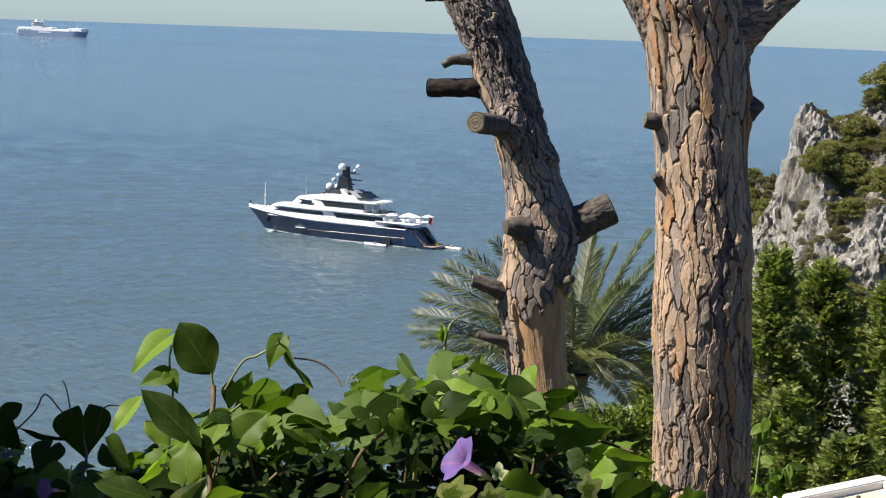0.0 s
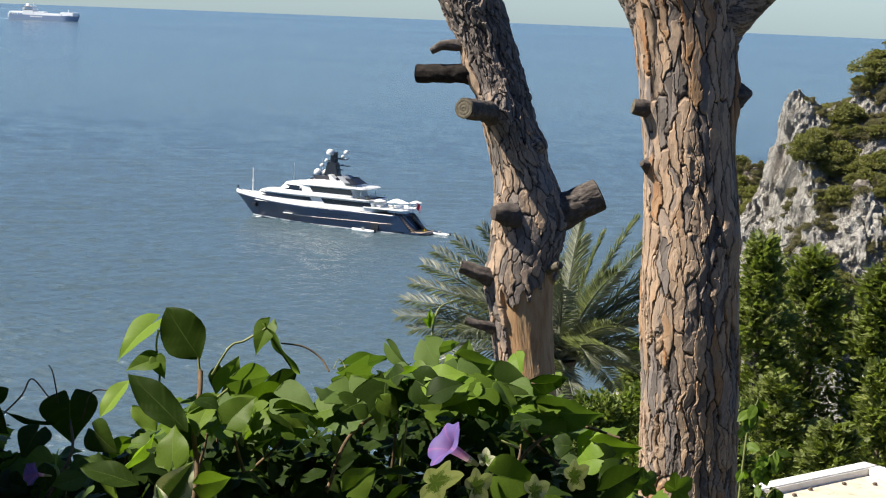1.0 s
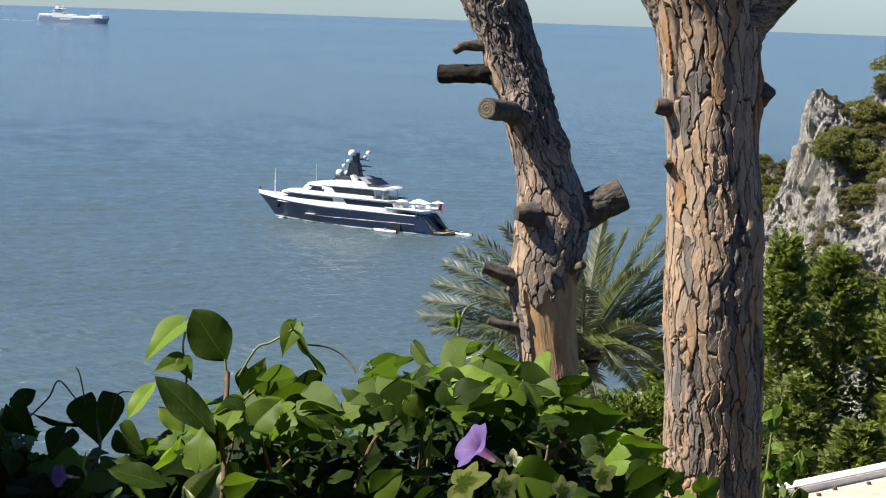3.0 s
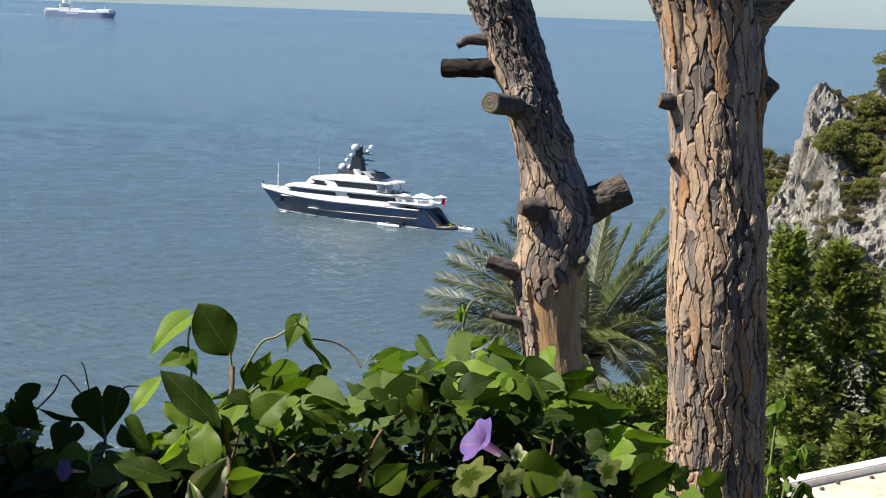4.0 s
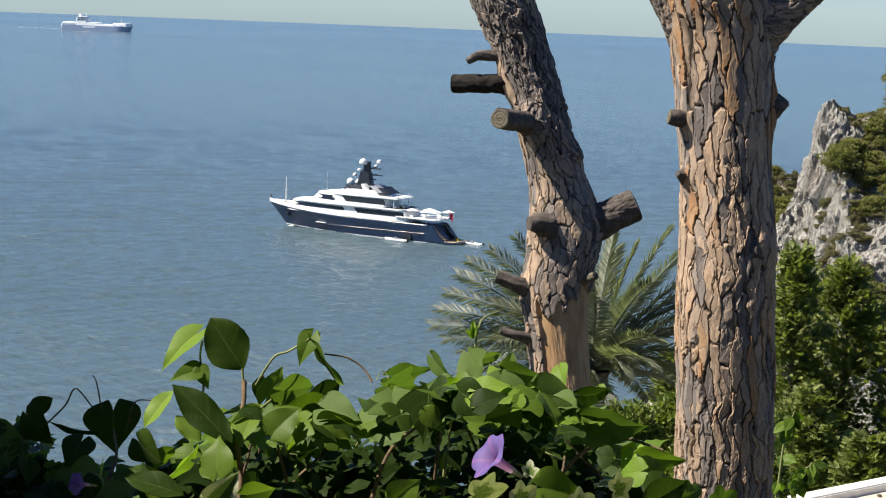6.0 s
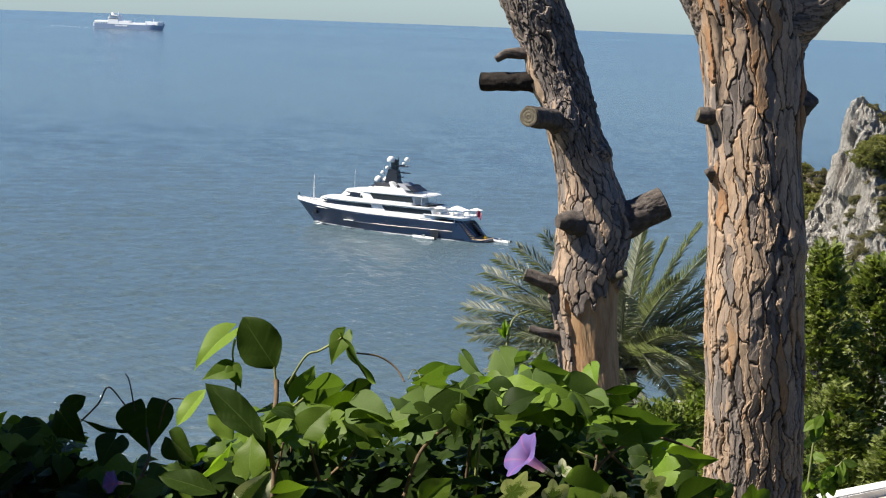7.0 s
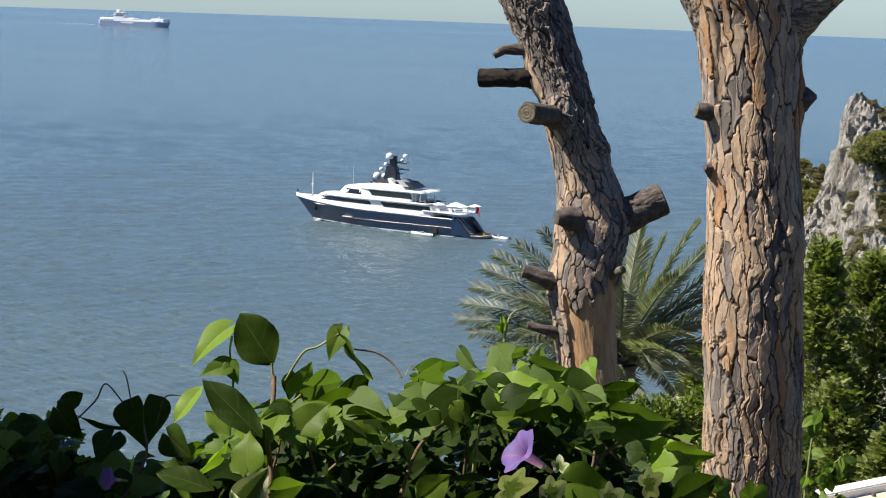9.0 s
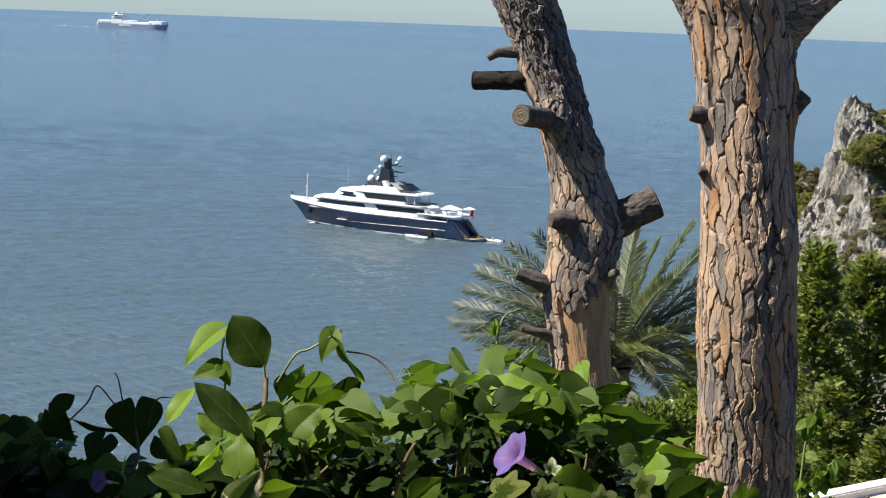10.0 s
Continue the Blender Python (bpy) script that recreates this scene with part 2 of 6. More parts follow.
# ---- the two pines ----
def trunk_mesh(name, axis, rows, cols, seed, plate=(0.05, 0.15), collars=(), bare=None, deep=0.016, tone=1.0, shaggy=0.46, greying=0.5):
    """A trunk along an axis of (x, y, z, radius), with plated bark. The angle is 0 towards -y and grows towards +x."""
    ax = np.array(axis)
    ax = ax[np.argsort(ax[:, 2])]
    z = np.linspace(ax[0, 2], ax[-1, 2], rows)
    t = np.concatenate([np.linspace(-1.95, 1.95, cols - cols // 6), np.linspace(1.95, 2 * math.pi - 1.95, cols // 6 + 2)[1:-1]])
    smooth = np.ones(9) / 9
    prof = []
    for k in (0, 1, 3):
        p = np.interp(z, ax[:, 2], ax[:, k])
        wide = max(3, rows // 60)
        ker = np.hanning(2 * wide + 3)
        prof.append(np.convolve(np.pad(p, wide + 1, "edge"), ker / ker.sum(), "valid"))
    cx, cy, r = prof
    T, Z = np.meshgrid(t, z)
    Rr = r[:, None] * np.ones_like(T)
    s = T * r.mean()
    ws = s + 0.030 * (vnoise(s * 5, Z * 9, seed + 29) - 0.5) + 0.034 * (fbm(s * 10, Z * 7, seed + 30) - 0.5) + 0.022 * (vnoise(s * 34, Z * 22, seed + 31) - 0.5) + 0.008 * (vnoise(s * 110, Z * 80, seed + 33) - 0.5)
    wz = Z + 0.10 * (fbm(s * 9 + 5, Z * 6, seed + 32) - 0.5) + 0.03 * (vnoise(s * 40, Z * 30, seed + 34) - 0.5)
    f1, f2, rid, tip = cells(ws / plate[0], wz / plate[1], seed, 1.0)
    g1, g2, fid, tip2 = cells(ws / (plate[0] * 0.62) + 7, wz / (plate[1] * 0.36), seed + 50, 1.0)
    wide = 0.05 + 0.12 * fbm(s * 8, Z * 5, seed + 35)
    edge = np.clip((f2 - f1) / wide, 0, 1)
    edge2 = np.clip((g2 - g1) / 0.10, 0, 1)
    shag = np.clip((fbm(s * 4 + 3, Z * 2.2, seed + 36) - shaggy) * 7, 0, 1)
    flaky = np.floor(fbm(ws * 24, wz * 9, seed + 37) * 11) / 11
    # thin scales lie over one another: flat faces, tilted, with sharp steps between them
    h = deep * (edge - 1) + 0.008 * (rid - 0.5) + 0.007 * tip * (1 - 0.5 * shag)
    h += (0.003 + 0.009 * shag) * (fid - 0.5) + (0.002 + 0.012 * shag) * tip2 + 0.016 * (flaky - 0.5) * (0.35 + shag) + 0.003 * (edge2 - 1) * (0.25 + shag)
    h += 0.0025 * (fbm(s * 70, Z * 35, seed + 40) - 0.5)
    h += 0.035 * (fbm(s * 2.2, Z * 1.3, seed + 41, 3) - 0.45)
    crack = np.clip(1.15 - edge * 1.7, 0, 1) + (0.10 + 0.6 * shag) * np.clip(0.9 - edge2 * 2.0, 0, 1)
    rid = tone * np.clip(rid * 0.85 + 0.30 * (fid - 0.35), 0, 1) * (1 - greying * shag)
    bareness = np.zeros_like(T)
    if bare is not None:
        bareness = bare(T, Z, seed)
        flat = -0.014 + 0.008 * (fbm(s * 40, Z * 6, seed + 60) - 0.5) + 0.006 * (fbm(s * 9, Z * 9, seed + 62) - 0.5)
        h = h * (1 - bareness) + flat * bareness
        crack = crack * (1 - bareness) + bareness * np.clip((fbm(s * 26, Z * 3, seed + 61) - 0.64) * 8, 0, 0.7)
    for ca, cz, size, tall in collars:
        d = np.hypot((((T - ca + math.pi) % (2 * math.pi)) - math.pi) * r.mean(), (Z - cz) * 0.8)
        h += tall * np.exp(-((d / size) ** 2)) * (1 + 0.10 * np.sin(d / size * 9))
    Rr = Rr + h
    v = np.stack([cx[:, None] + Rr * np.sin(T), cy[:, None] - Rr * np.cos(T), Z], -1).reshape(-1, 3)
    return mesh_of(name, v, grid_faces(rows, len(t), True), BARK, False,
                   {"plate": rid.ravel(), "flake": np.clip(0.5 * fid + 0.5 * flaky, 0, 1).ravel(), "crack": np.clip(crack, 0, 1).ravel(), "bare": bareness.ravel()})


def limb_mesh(points, seed, sides=28, plates=(0.03, 0.06), rough=0.09, material=None, step=0.012):
    """A knobbly limb through (x, y, z, radius) points, open at its foot, with a capped end."""
    pts = np.array(points, dtype=float)
    seg = np.linalg.norm(np.diff(pts[:, :3], axis=0), axis=1)
    u = np.concatenate([[0], np.cumsum(seg)])
    m = max(4, int(u[-1] / step))
    q = np.stack([np.interp(np.linspace(0, u[-1], m), u, pts[:, k]) for k in range(4)], -1)
    verts, ang = [], np.linspace(0, 2 * math.pi, sides, endpoint=False)
    crack, plate, flake = [], [], []
    for i in range(m):
        d = q[min(i + 1, m - 1), :3] - q[max(i - 1, 0), :3]
        rot = np.array(rotation_to(d / np.linalg.norm(d)))
        along = np.full(sides, i * step)
        sr = ang * q[i, 3]
        wob = 0.03 * (fbm(sr * 25, along * 20, seed + 8) - 0.5)
        f1, f2, rid, _ = cells((sr + wob) / plates[0], (along + wob) / plates[1], seed + 3, 1.0)
        w = q[i, 3] * (1 + rough * (fbm(ang * 2.2, along * 14, seed) - 0.5) * 2) + min(0.008, 0.14 * q[i, 3]) * (np.clip((f2 - f1) / 0.2, 0, 1) ** 0.6 - 1) + 0.05 * q[i, 3] * (fbm(sr * 40, along * 30, seed + 5) - 0.5)
        ring = np.stack([w * np.cos(ang), w * np.sin(ang), 0 * ang], -1) @ rot.T + q[i, :3]
        verts.append(ring)
        crack.append(np.clip(1.1 - (f2 - f1) * 8, 0, 1))
        plate.append(rid * 0.4)
        flake.append(fid := hashed(np.floor(sr / 0.02), np.floor(along / 0.03), seed))
    faces = grid_faces(m, sides, True).tolist()
    faces.append(list(range(m * sides, (m + 1) * sides)))
    for rows in (verts, crack, plate, flake):
        rows.append(rows[-1])
    return mesh_of("limb", np.concatenate(verts), faces, material or DEAD, True,
                   {"crack": np.concatenate(crack), "plate": np.concatenate(plate), "flake": np.concatenate(flake), "bare": np.zeros((m + 1) * sides)}), q[-1], rot


def stub(tree, points, seed, cut=True, material=None, rough=0.09, label=""):
    big = material is BARK or points[0][3] > 0.12
    material = material or DEAD
    me, end, rot = limb_mesh(points, seed, 96 if big else 32, (0.028, 0.09) if big else (0.03, 0.06), rough=rough, material=material, step=0.007 if big else 0.01)
    ob = part("branch_stub", me, None, tree, label)
    if cut:
        bm = bmesh.new()
        rings, n = 6, 24
        mid = bm.verts.new((0, 0, 0.003))
        last = None
        for k in range(1, rings + 1):
            rr = end[3] * 0.94 * k / rings
            ring = [bm.verts.new((rr * (1 + 0.03 * math.sin(3 * a + seed)) * math.cos(a), rr * math.sin(a), 0.004 + 0.0016 * (k % 2))) for a in (2 * math.pi * j / n for j in range(n))]
            for j in range(n):
                if last:
                    bm.faces.new((last[j], ring[j], ring[(j + 1) % n], last[(j + 1) % n]))
                else:
                    bm.faces.new((mid, ring[j], ring[(j + 1) % n]))
            last = ring
        bm.transform(Matrix.Translation(Vector(end[:3])) @ Matrix(rot.tolist()).to_4x4())
        part("cut_face", bm, CHARRED if material is CHARRED else CUT, ob, "weathered sawn end grain")
    return ob


def bare_patch(T, Z, seed):
    """Where the bark has come off: low on the front of the leaning trunk."""
    ragged = 0.10 * (fbm(T * 5, Z * 9, seed + 70) - 0.5) * 2
    top = 88.56 + 0.10 * np.clip((T - 0.0) / 0.8, 0, 1) + ragged
    side = np.clip((T + 0.62 + 1.2 * ragged + 0.35 * np.clip((88.3 - Z) / 0.3, 0, 1)) / 0.05, 0, 1)
    return np.clip((top - Z) / 0.02, 0, 1) * side


def build_leaning_pine():
    tree = thing("pine_tree", "leaning pine trunk with sawn stubs and half-stripped plated bark", "tree", group="pine trees")
    axis = [(0.72, 8.60, 85.0, 0.24), (0.66, 8.56, 86.4, 0.17), (0.577, 8.55, 87.31, 0.150), (0.504, 8.57, 88.125, 0.146), (0.483, 8.59, 88.26, 0.150), (0.461, 8.61, 88.395, 0.158),
            (0.448, 8.63, 88.53, 0.168), (0.446, 8.65, 88.665, 0.172), (0.460, 8.67, 88.80, 0.170), (0.468, 8.69, 88.937, 0.166), (0.444, 8.70, 89.072, 0.150),
            (0.404, 8.72, 89.206, 0.138), (0.329, 8.76, 89.474, 0.134), (0.231, 8.80, 89.742, 0.142), (0.115, 8.83, 90.009, 0.155), (0.035, 8.86, 90.169, 0.160),
            (-0.12, 8.80, 90.5, 0.15), (-0.40, 8.45, 91.3, 0.13), (-0.70, 8.1, 92.6, 0.10), (-0.8, 7.9, 94.0, 0.06)]
    collars = [(-1.2, 89.59, 0.07, 0.03), (-0.5, 89.42, 0.08, 0.045), (1.2, 88.93, 0.14, 0.03), (-0.7, 88.95, 0.07, 0.03), (1.5, 89.27, 0.05, 0.03), (-1.2, 88.62, 0.05, 0.02),
               (-0.2, 89.43, 0.05, 0.02)]
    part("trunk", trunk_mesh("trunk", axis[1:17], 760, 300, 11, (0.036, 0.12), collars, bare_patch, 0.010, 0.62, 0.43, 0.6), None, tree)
    stub(tree, [axis[16], axis[17], axis[18], axis[19]], 14, False, BARK, 0.08)
    stub(tree, [(0.70, 8.60, 84.9, 0.27), axis[1][:3] + (0.165,)], 15, False, BARK, 0.08)
    stub(tree, [(0.146, 8.765, 89.729, 0.034), (0.01, 8.743, 89.719, 0.024), (-0.034, 8.739, 89.688, 0.017)], 21, False, None, 0.16, label="thin broken grey branch stub")
    stub(tree, [(0.20, 8.777, 89.595, 0.075), (0.125, 8.735, 89.590, 0.049), (0.09, 8.745, 89.588, 0.046), (-0.096, 8.79, 89.578, 0.046)], 22, material=CHARRED, label="blackened sawn-off branch stub")
    stub(tree, [(0.33, 8.72, 89.38, 0.085), (0.27, 8.63, 89.41, 0.060), (0.222, 8.552, 89.427, 0.051), (0.131, 8.403, 89.444, 0.050)], 23, label="dark sawn-off branch stub")
    stub(tree, [(0.45, 8.69, 88.80, 0.150), (0.53, 8.68, 88.875, 0.120), (0.60, 8.67, 88.93, 0.094), (0.70, 8.67, 88.985, 0.082), (0.805, 8.68, 89.036, 0.080)], 24, True, DEAD, 0.10,
         label="thick sawn-off limb with shaggy bark")
    stub(tree, [(0.43, 8.64, 88.91, 0.11), (0.375, 8.560, 88.935, 0.070), (0.325, 8.52, 88.947, 0.047), (0.290, 8.505, 88.947, 0.034)], 25, False, rough=0.16)
    stub(tree, [(0.34, 8.60, 88.60, 0.062), (0.29, 8.565, 88.628, 0.044), (0.239, 8.546, 88.652, 0.036), (0.151, 8.55, 88.681, 0.033)], 26, rough=0.2, label="split silvery dead stub")
    stub(tree, [(0.34, 8.56, 88.380, 0.035), (0.243, 8.522, 88.406, 0.022), (0.183, 8.525, 88.423, 0.019)], 27, label="thin dead stub")
    stub(tree, [(0.549, 8.57, 88.671, 0.032), (0.58, 8.53, 88.69, 0.021), (0.618, 8.495, 88.713, 0.019)], 28, material=CUT)
    stub(tree, [(0.470, 8.69, 89.245, 0.065), (0.505, 8.672, 89.268, 0.052), (0.528, 8.662, 89.278, 0.03)], 29, False, BARK, 0.12)
    stub(tree, [(-0.01, 8.935, 90.022, 0.026), (-0.133, 8.934, 90.008, 0.017)], 30, False)


def build_upright_pine():
    tree = thing("pine_tree", "thick upright pine trunk with orange and grey plated bark", "tree", group="pine trees")
    axis = [(1.44, 9.30, 85.0, 0.33), (1.43, 9.30, 86.2, 0.272), (1.408, 9.30, 87.435, 0.256), (1.397, 9.30, 87.726, 0.254), (1.384, 9.30, 88.016, 0.254), (1.37, 9.30, 88.307, 0.254),
            (1.357, 9.31, 88.598, 0.251), (1.349, 9.34, 88.889, 0.248), (1.329, 9.376, 89.179, 0.245), (1.307, 9.415, 89.47, 0.254), (1.282, 9.455, 89.76, 0.268),
            (1.268, 9.475, 89.905, 0.280), (1.240, 9.495, 90.05, 0.298), (1.215, 9.52, 90.224, 0.31), (1.20, 9.55, 90.6, 0.27), (1.25, 9.6, 92.0, 0.2), (1.3, 9.7, 94.0, 0.12)]
    collars = [(-1.15, 89.43, 0.07, 0.025), (-1.05, 89.14, 0.06, 0.03), (1.35, 89.50, 0.09, 0.035), (0.85, 88.78, 0.09, 0.035), (-0.35, 90.03, 0.07, 0.02)]
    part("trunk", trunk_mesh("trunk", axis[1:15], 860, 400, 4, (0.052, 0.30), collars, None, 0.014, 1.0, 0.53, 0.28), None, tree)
    stub(tree, [axis[14], axis[15], axis[16]], 31, False, BARK, 0.08)
    stub(tree, [axis[0][:3] + (0.36,), axis[1][:3] + (0.27,)], 32, False, BARK, 0.08)
    stub(tree, [(1.12, 9.33, 89.418, 0.06), (1.06, 9.285, 89.425, 0.046), (1.035, 9.268, 89.428, 0.045), (1.012, 9.265, 89.433, 0.040)], 33, label="short sawn knob")
    stub(tree, [(1.13, 9.30, 89.124, 0.052), (1.09, 9.24, 89.137, 0.032), (1.062, 9.215, 89.146, 0.014)], 34, False, rough=0.25)
    stub(tree, [(1.48, 9.38, 89.485, 0.125), (1.53, 9.362, 89.500, 0.088), (1.579, 9.351, 89.513, 0.060), (1.628, 9.341, 89.520, 0.012)], 35, False, rough=0.16, label="broken dark branch knob")
    stub(tree, [(1.445, 9.22, 88.765, 0.12), (1.485, 9.155, 88.780, 0.088), (1.503, 9.135, 88.785, 0.070), (1.512, 9.122, 88.788, 0.052)], 36, True, rough=0.16, label="healed-over dark branch scar")
    stub(tree, [(1.36, 9.47, 89.72, 0.20), (1.42, 9.45, 89.84, 0.165), (1.466, 9.424, 89.898, 0.142), (1.585, 9.388, 90.004, 0.108), (1.694, 9.381, 90.1, 0.095), (1.823, 9.421, 90.243, 0.087),
                (2.007, 9.567, 90.572, 0.076), (2.3, 9.8, 91.3, 0.05)], 37, False, BARK, 0.07, label="forking limb with rough dark bark")
    stub(tree, [(1.17, 9.50, 89.86, 0.17), (1.12, 9.478, 89.94, 0.16), (1.02, 9.498, 90.09, 0.145), (0.9, 9.529, 90.299, 0.12), (0.80, 9.573, 90.616, 0.09), (0.7, 9.7, 91.4, 0.05)], 38, False, BARK, 0.08)
    # the whole tree stands a little further off
    back = Matrix.Translation((0, 0, 90)) @ Matrix.Scale(1.0745, 4) @ Matrix.Translation((0, 0, -90))
    for ob in tree.children_recursive:
        ob.data.transform(back)


build_leaning_pine()
build_upright_pine()


# ---- the motor yacht ----
def paint(name, color, rough=0.3, metal=0.0):
    return plain(name, color, rough, metal, 0.08, 0.6)


WHITE, NAVY, GLASS = paint("white gloss paint", (0.72, 0.72, 0.70)), paint("navy hull paint", (0.010, 0.025, 0.060), 0.28), paint("tinted glass", (0.012, 0.014, 0.018), 0.08)
DECK, DARK, GREY = paint("teak deck", (0.36, 0.27, 0.18), 0.7), paint("black mast paint", (0.015, 0.018, 0.024), 0.35), paint("grey composite", (0.30, 0.31, 0.33), 0.4)
RED, YELLOW, STEEL = paint("red cloth", (0.30, 0.03, 0.06), 0.8), paint("yellow plastic", (0.75, 0.5, 0.03), 0.5), paint("polished steel", (0.65, 0.65, 0.66), 0.2, 1.0)
CANVAS = paint("white canvas", (0.82, 0.81, 0.78), 0.85)


def prism(outline, z0, z1, inset=0.0, bevel=0.12, rake=(0, 0)):
    """A solid on a plan outline; its top is drawn in and raked along x."""
    bm = bmesh.new()
    mid = Vector((sum(p[0] for p in outline) / len(outline), 0))
    lo = [bm.verts.new((x, y, z0)) for x, y in outline]
    hi = []
    for x, y in outline:
        sx = x - inset * (1 if x > mid.x else -1) + (rake[1] if x > mid.x else rake[0])
        hi.append(bm.verts.new((sx, y - inset * (1 if y > 0 else -1) if abs(y) > inset else y * 0.6, z1)))
    n = len(outline)
    bm.faces.new(hi)
    bm.faces.new(lo[::-1])
    for i in range(n):
        bm.faces.new((lo[i], lo[(i + 1) % n], hi[(i + 1) % n], hi[i]))
    if bevel:
        bmesh.ops.bevel(bm, geom=[e for e in bm.edges], offset=bevel, segments=2, affect="EDGES", clamp_overlap=True)
    bmesh.ops.recalc_face_normals(bm, faces=bm.faces)
    return bm


def plan(xa, xf, w, nose=8.0, tip=0.35, aft=1.0):
    """A deck outline from aft to a tapered, rounded nose."""
    pts = [(xa, -w + aft * 0.6), (xa + aft, -w), (xf - nose, -w)]
    for k in range(1, 7):
        a = k / 7
        pts.append((xf - nose + nose * math.sin(a * math.pi / 2), -w * (tip + (1 - tip) * math.cos(a * math.pi / 2))))
    pts.append((xf, -w * tip * 0.6))
    return pts + [(x, -y) for x, y in pts[::-1]]


def box(x0, x1, y0, y1, z0, z1, bevel=0.04):
    bm = bmesh.new()
    bmesh.ops.create_cube(bm, size=1)
    bm.transform(Matrix.Translation(((x0 + x1) / 2, (y0 + y1) / 2, (z0 + z1) / 2)) @ Matrix.Diagonal((x1 - x0, y1 - y0, z1 - z0, 1)))
    if bevel:
        bmesh.ops.bevel(bm, geom=bm.edges[:], offset=bevel, segments=2, affect="EDGES", clamp_overlap=True)
    return bm


def rod(a, b, r, r2=None, sides=8):
    a, b = Vector(a), Vector(b)
    bm = bmesh.new()
    bmesh.ops.create_cone(bm, cap_ends=True, segments=sides, radius1=r, radius2=r if r2 is None else r2, depth=(b - a).length)
    bm.transform(Matrix.Translation((a + b) / 2) @ rotation_to((b - a).normalized()).to_4x4())
    return bm


def dome(x, y, z, r):
    bm = bmesh.new()
    bmesh.ops.create_uvsphere(bm, u_segments=20, v_segments=14, radius=r)
    for v in bm.verts:
        if v.co.z < -0.45 * r:
            v.co.z = -0.45 * r - 0.12 * (v.co.z + 0.45 * r)
            v.co.x *= 0.75
            v.co.y *= 0.75
    bm.transform(Matrix.Translation((x, y, z)))
    return bm


def merge(*bms):
    """Joins several bmeshes of one part."""
    out = bmesh.new()
    for b in bms:
        me = bpy.data.meshes.new("join")
        b.to_mesh(me)
        b.free()
        out.from_mesh(me)
        bpy.data.meshes.remove(me)
    return out


def hull_half_beam(u, f, beam):
    full = (1 - max(0.0, (u - 0.52) / 0.48) ** 2.1) ** 0.9 * (0.93 + 0.07 * min(1, u / 0.25))
    flare = 0.80 + 0.20 * f if u < 0.55 else 0.80 - 0.42 * (u - 0.55) / 0.45 + (0.20 + 0.42 * (u - 0.55) / 0.45) * f**1.25
    return beam * full * flare


def hull_bm(f0, f1, offset=0.0, n=56, m=12):
    """The yacht's side between two fractions of its height, both sides, with stem and sloped transom."""
    bm = bmesh.new()
    rings = []
    for i in range(n + 1):
        u = i / n
        left, right = [], []
        for j in range(m + 1):
            f = f0 + (f1 - f0) * j / m
            x_aft, x_bow = 13.0 + 4.5 * f, 82.5 + 9.5 * f**1.15
            x = x_aft + (x_bow - x_aft) * u
            sheer = 6.7 + 1.7 * max(0, (u - 0.55) / 0.45) ** 1.6
            z = -1.6 + (sheer + 1.6) * f
            b = max(0.04, hull_half_beam(u, f, 6.9)) + offset
            left.append(bm.verts.new((x, b, z)))
            right.append(bm.verts.new((x, -b, z)))
        rings.append((left, right))
    for i in range(n):
        for s in (0, 1):
            a, b = rings[i][s], rings[i + 1][s]
            for j in range(m):
                q = (a[j], b[j], b[j + 1], a[j + 1])
                bm.faces.new(q if s else q[::-1])
    for j in range(m):
        (l, r), (l2, r2) = rings[0], rings[n]
        bm.faces.new((l[j], r[j], r[j + 1], l[j + 1]))
        bm.faces.new((r2[j], l2[j], l2[j + 1], r2[j + 1]))
    for i in range(n):
        a, b = rings[i], rings[i + 1]
        bm.faces.new((a[0][m], a[1][m], b[1][m], b[0][m]))
    bmesh.ops.recalc_face_normals(bm, faces=bm.faces)
    return bm


def band(x0, x1, z0, z1, outline, z_lo, z_hi, inset, rake, cut=1.6):
    """A ribbon of side windows with slanted ends, laid on the sides of a house of that outline."""
    xf, w, nose, tip = outline

    def side(x, z):
        h = (z - z_lo) / (z_hi - z_lo)
        u = (x + (inset - rake) * h - (xf - nose)) / nose
        y = w if u < 0 else w * (tip + (1 - tip) * math.sqrt(max(0, 1 - min(1, u) ** 2)))
        return y - inset * h

    def one(s):
        bm = bmesh.new()
        n, rows = 24, []
        for k in range(n + 1):
            f = k / n
            lo, hi = x0 + (x1 - cut - x0) * f, x0 + cut * 0.3 + (x1 - cut * 0.2 - x0 - cut * 0.3) * f
            rows.append([bm.verts.new((x, s * (side(x, z) + d), z)) for d in (0.06, -0.3) for x, z in ((lo, z0), (hi, z1))])
        for a, b in zip(rows, rows[1:]):
            for i, j in ((0, 1), (1, 3), (3, 2), (2, 0)):
                bm.faces.new((a[i], b[i], b[j], a[j]))
        for r in (rows[0], rows[-1]):
            bm.faces.new((r[0], r[1], r[3], r[2]))
        bmesh.ops.recalc_face_normals(bm, faces=bm.faces)
        return bm
    return one(1), one(-1)


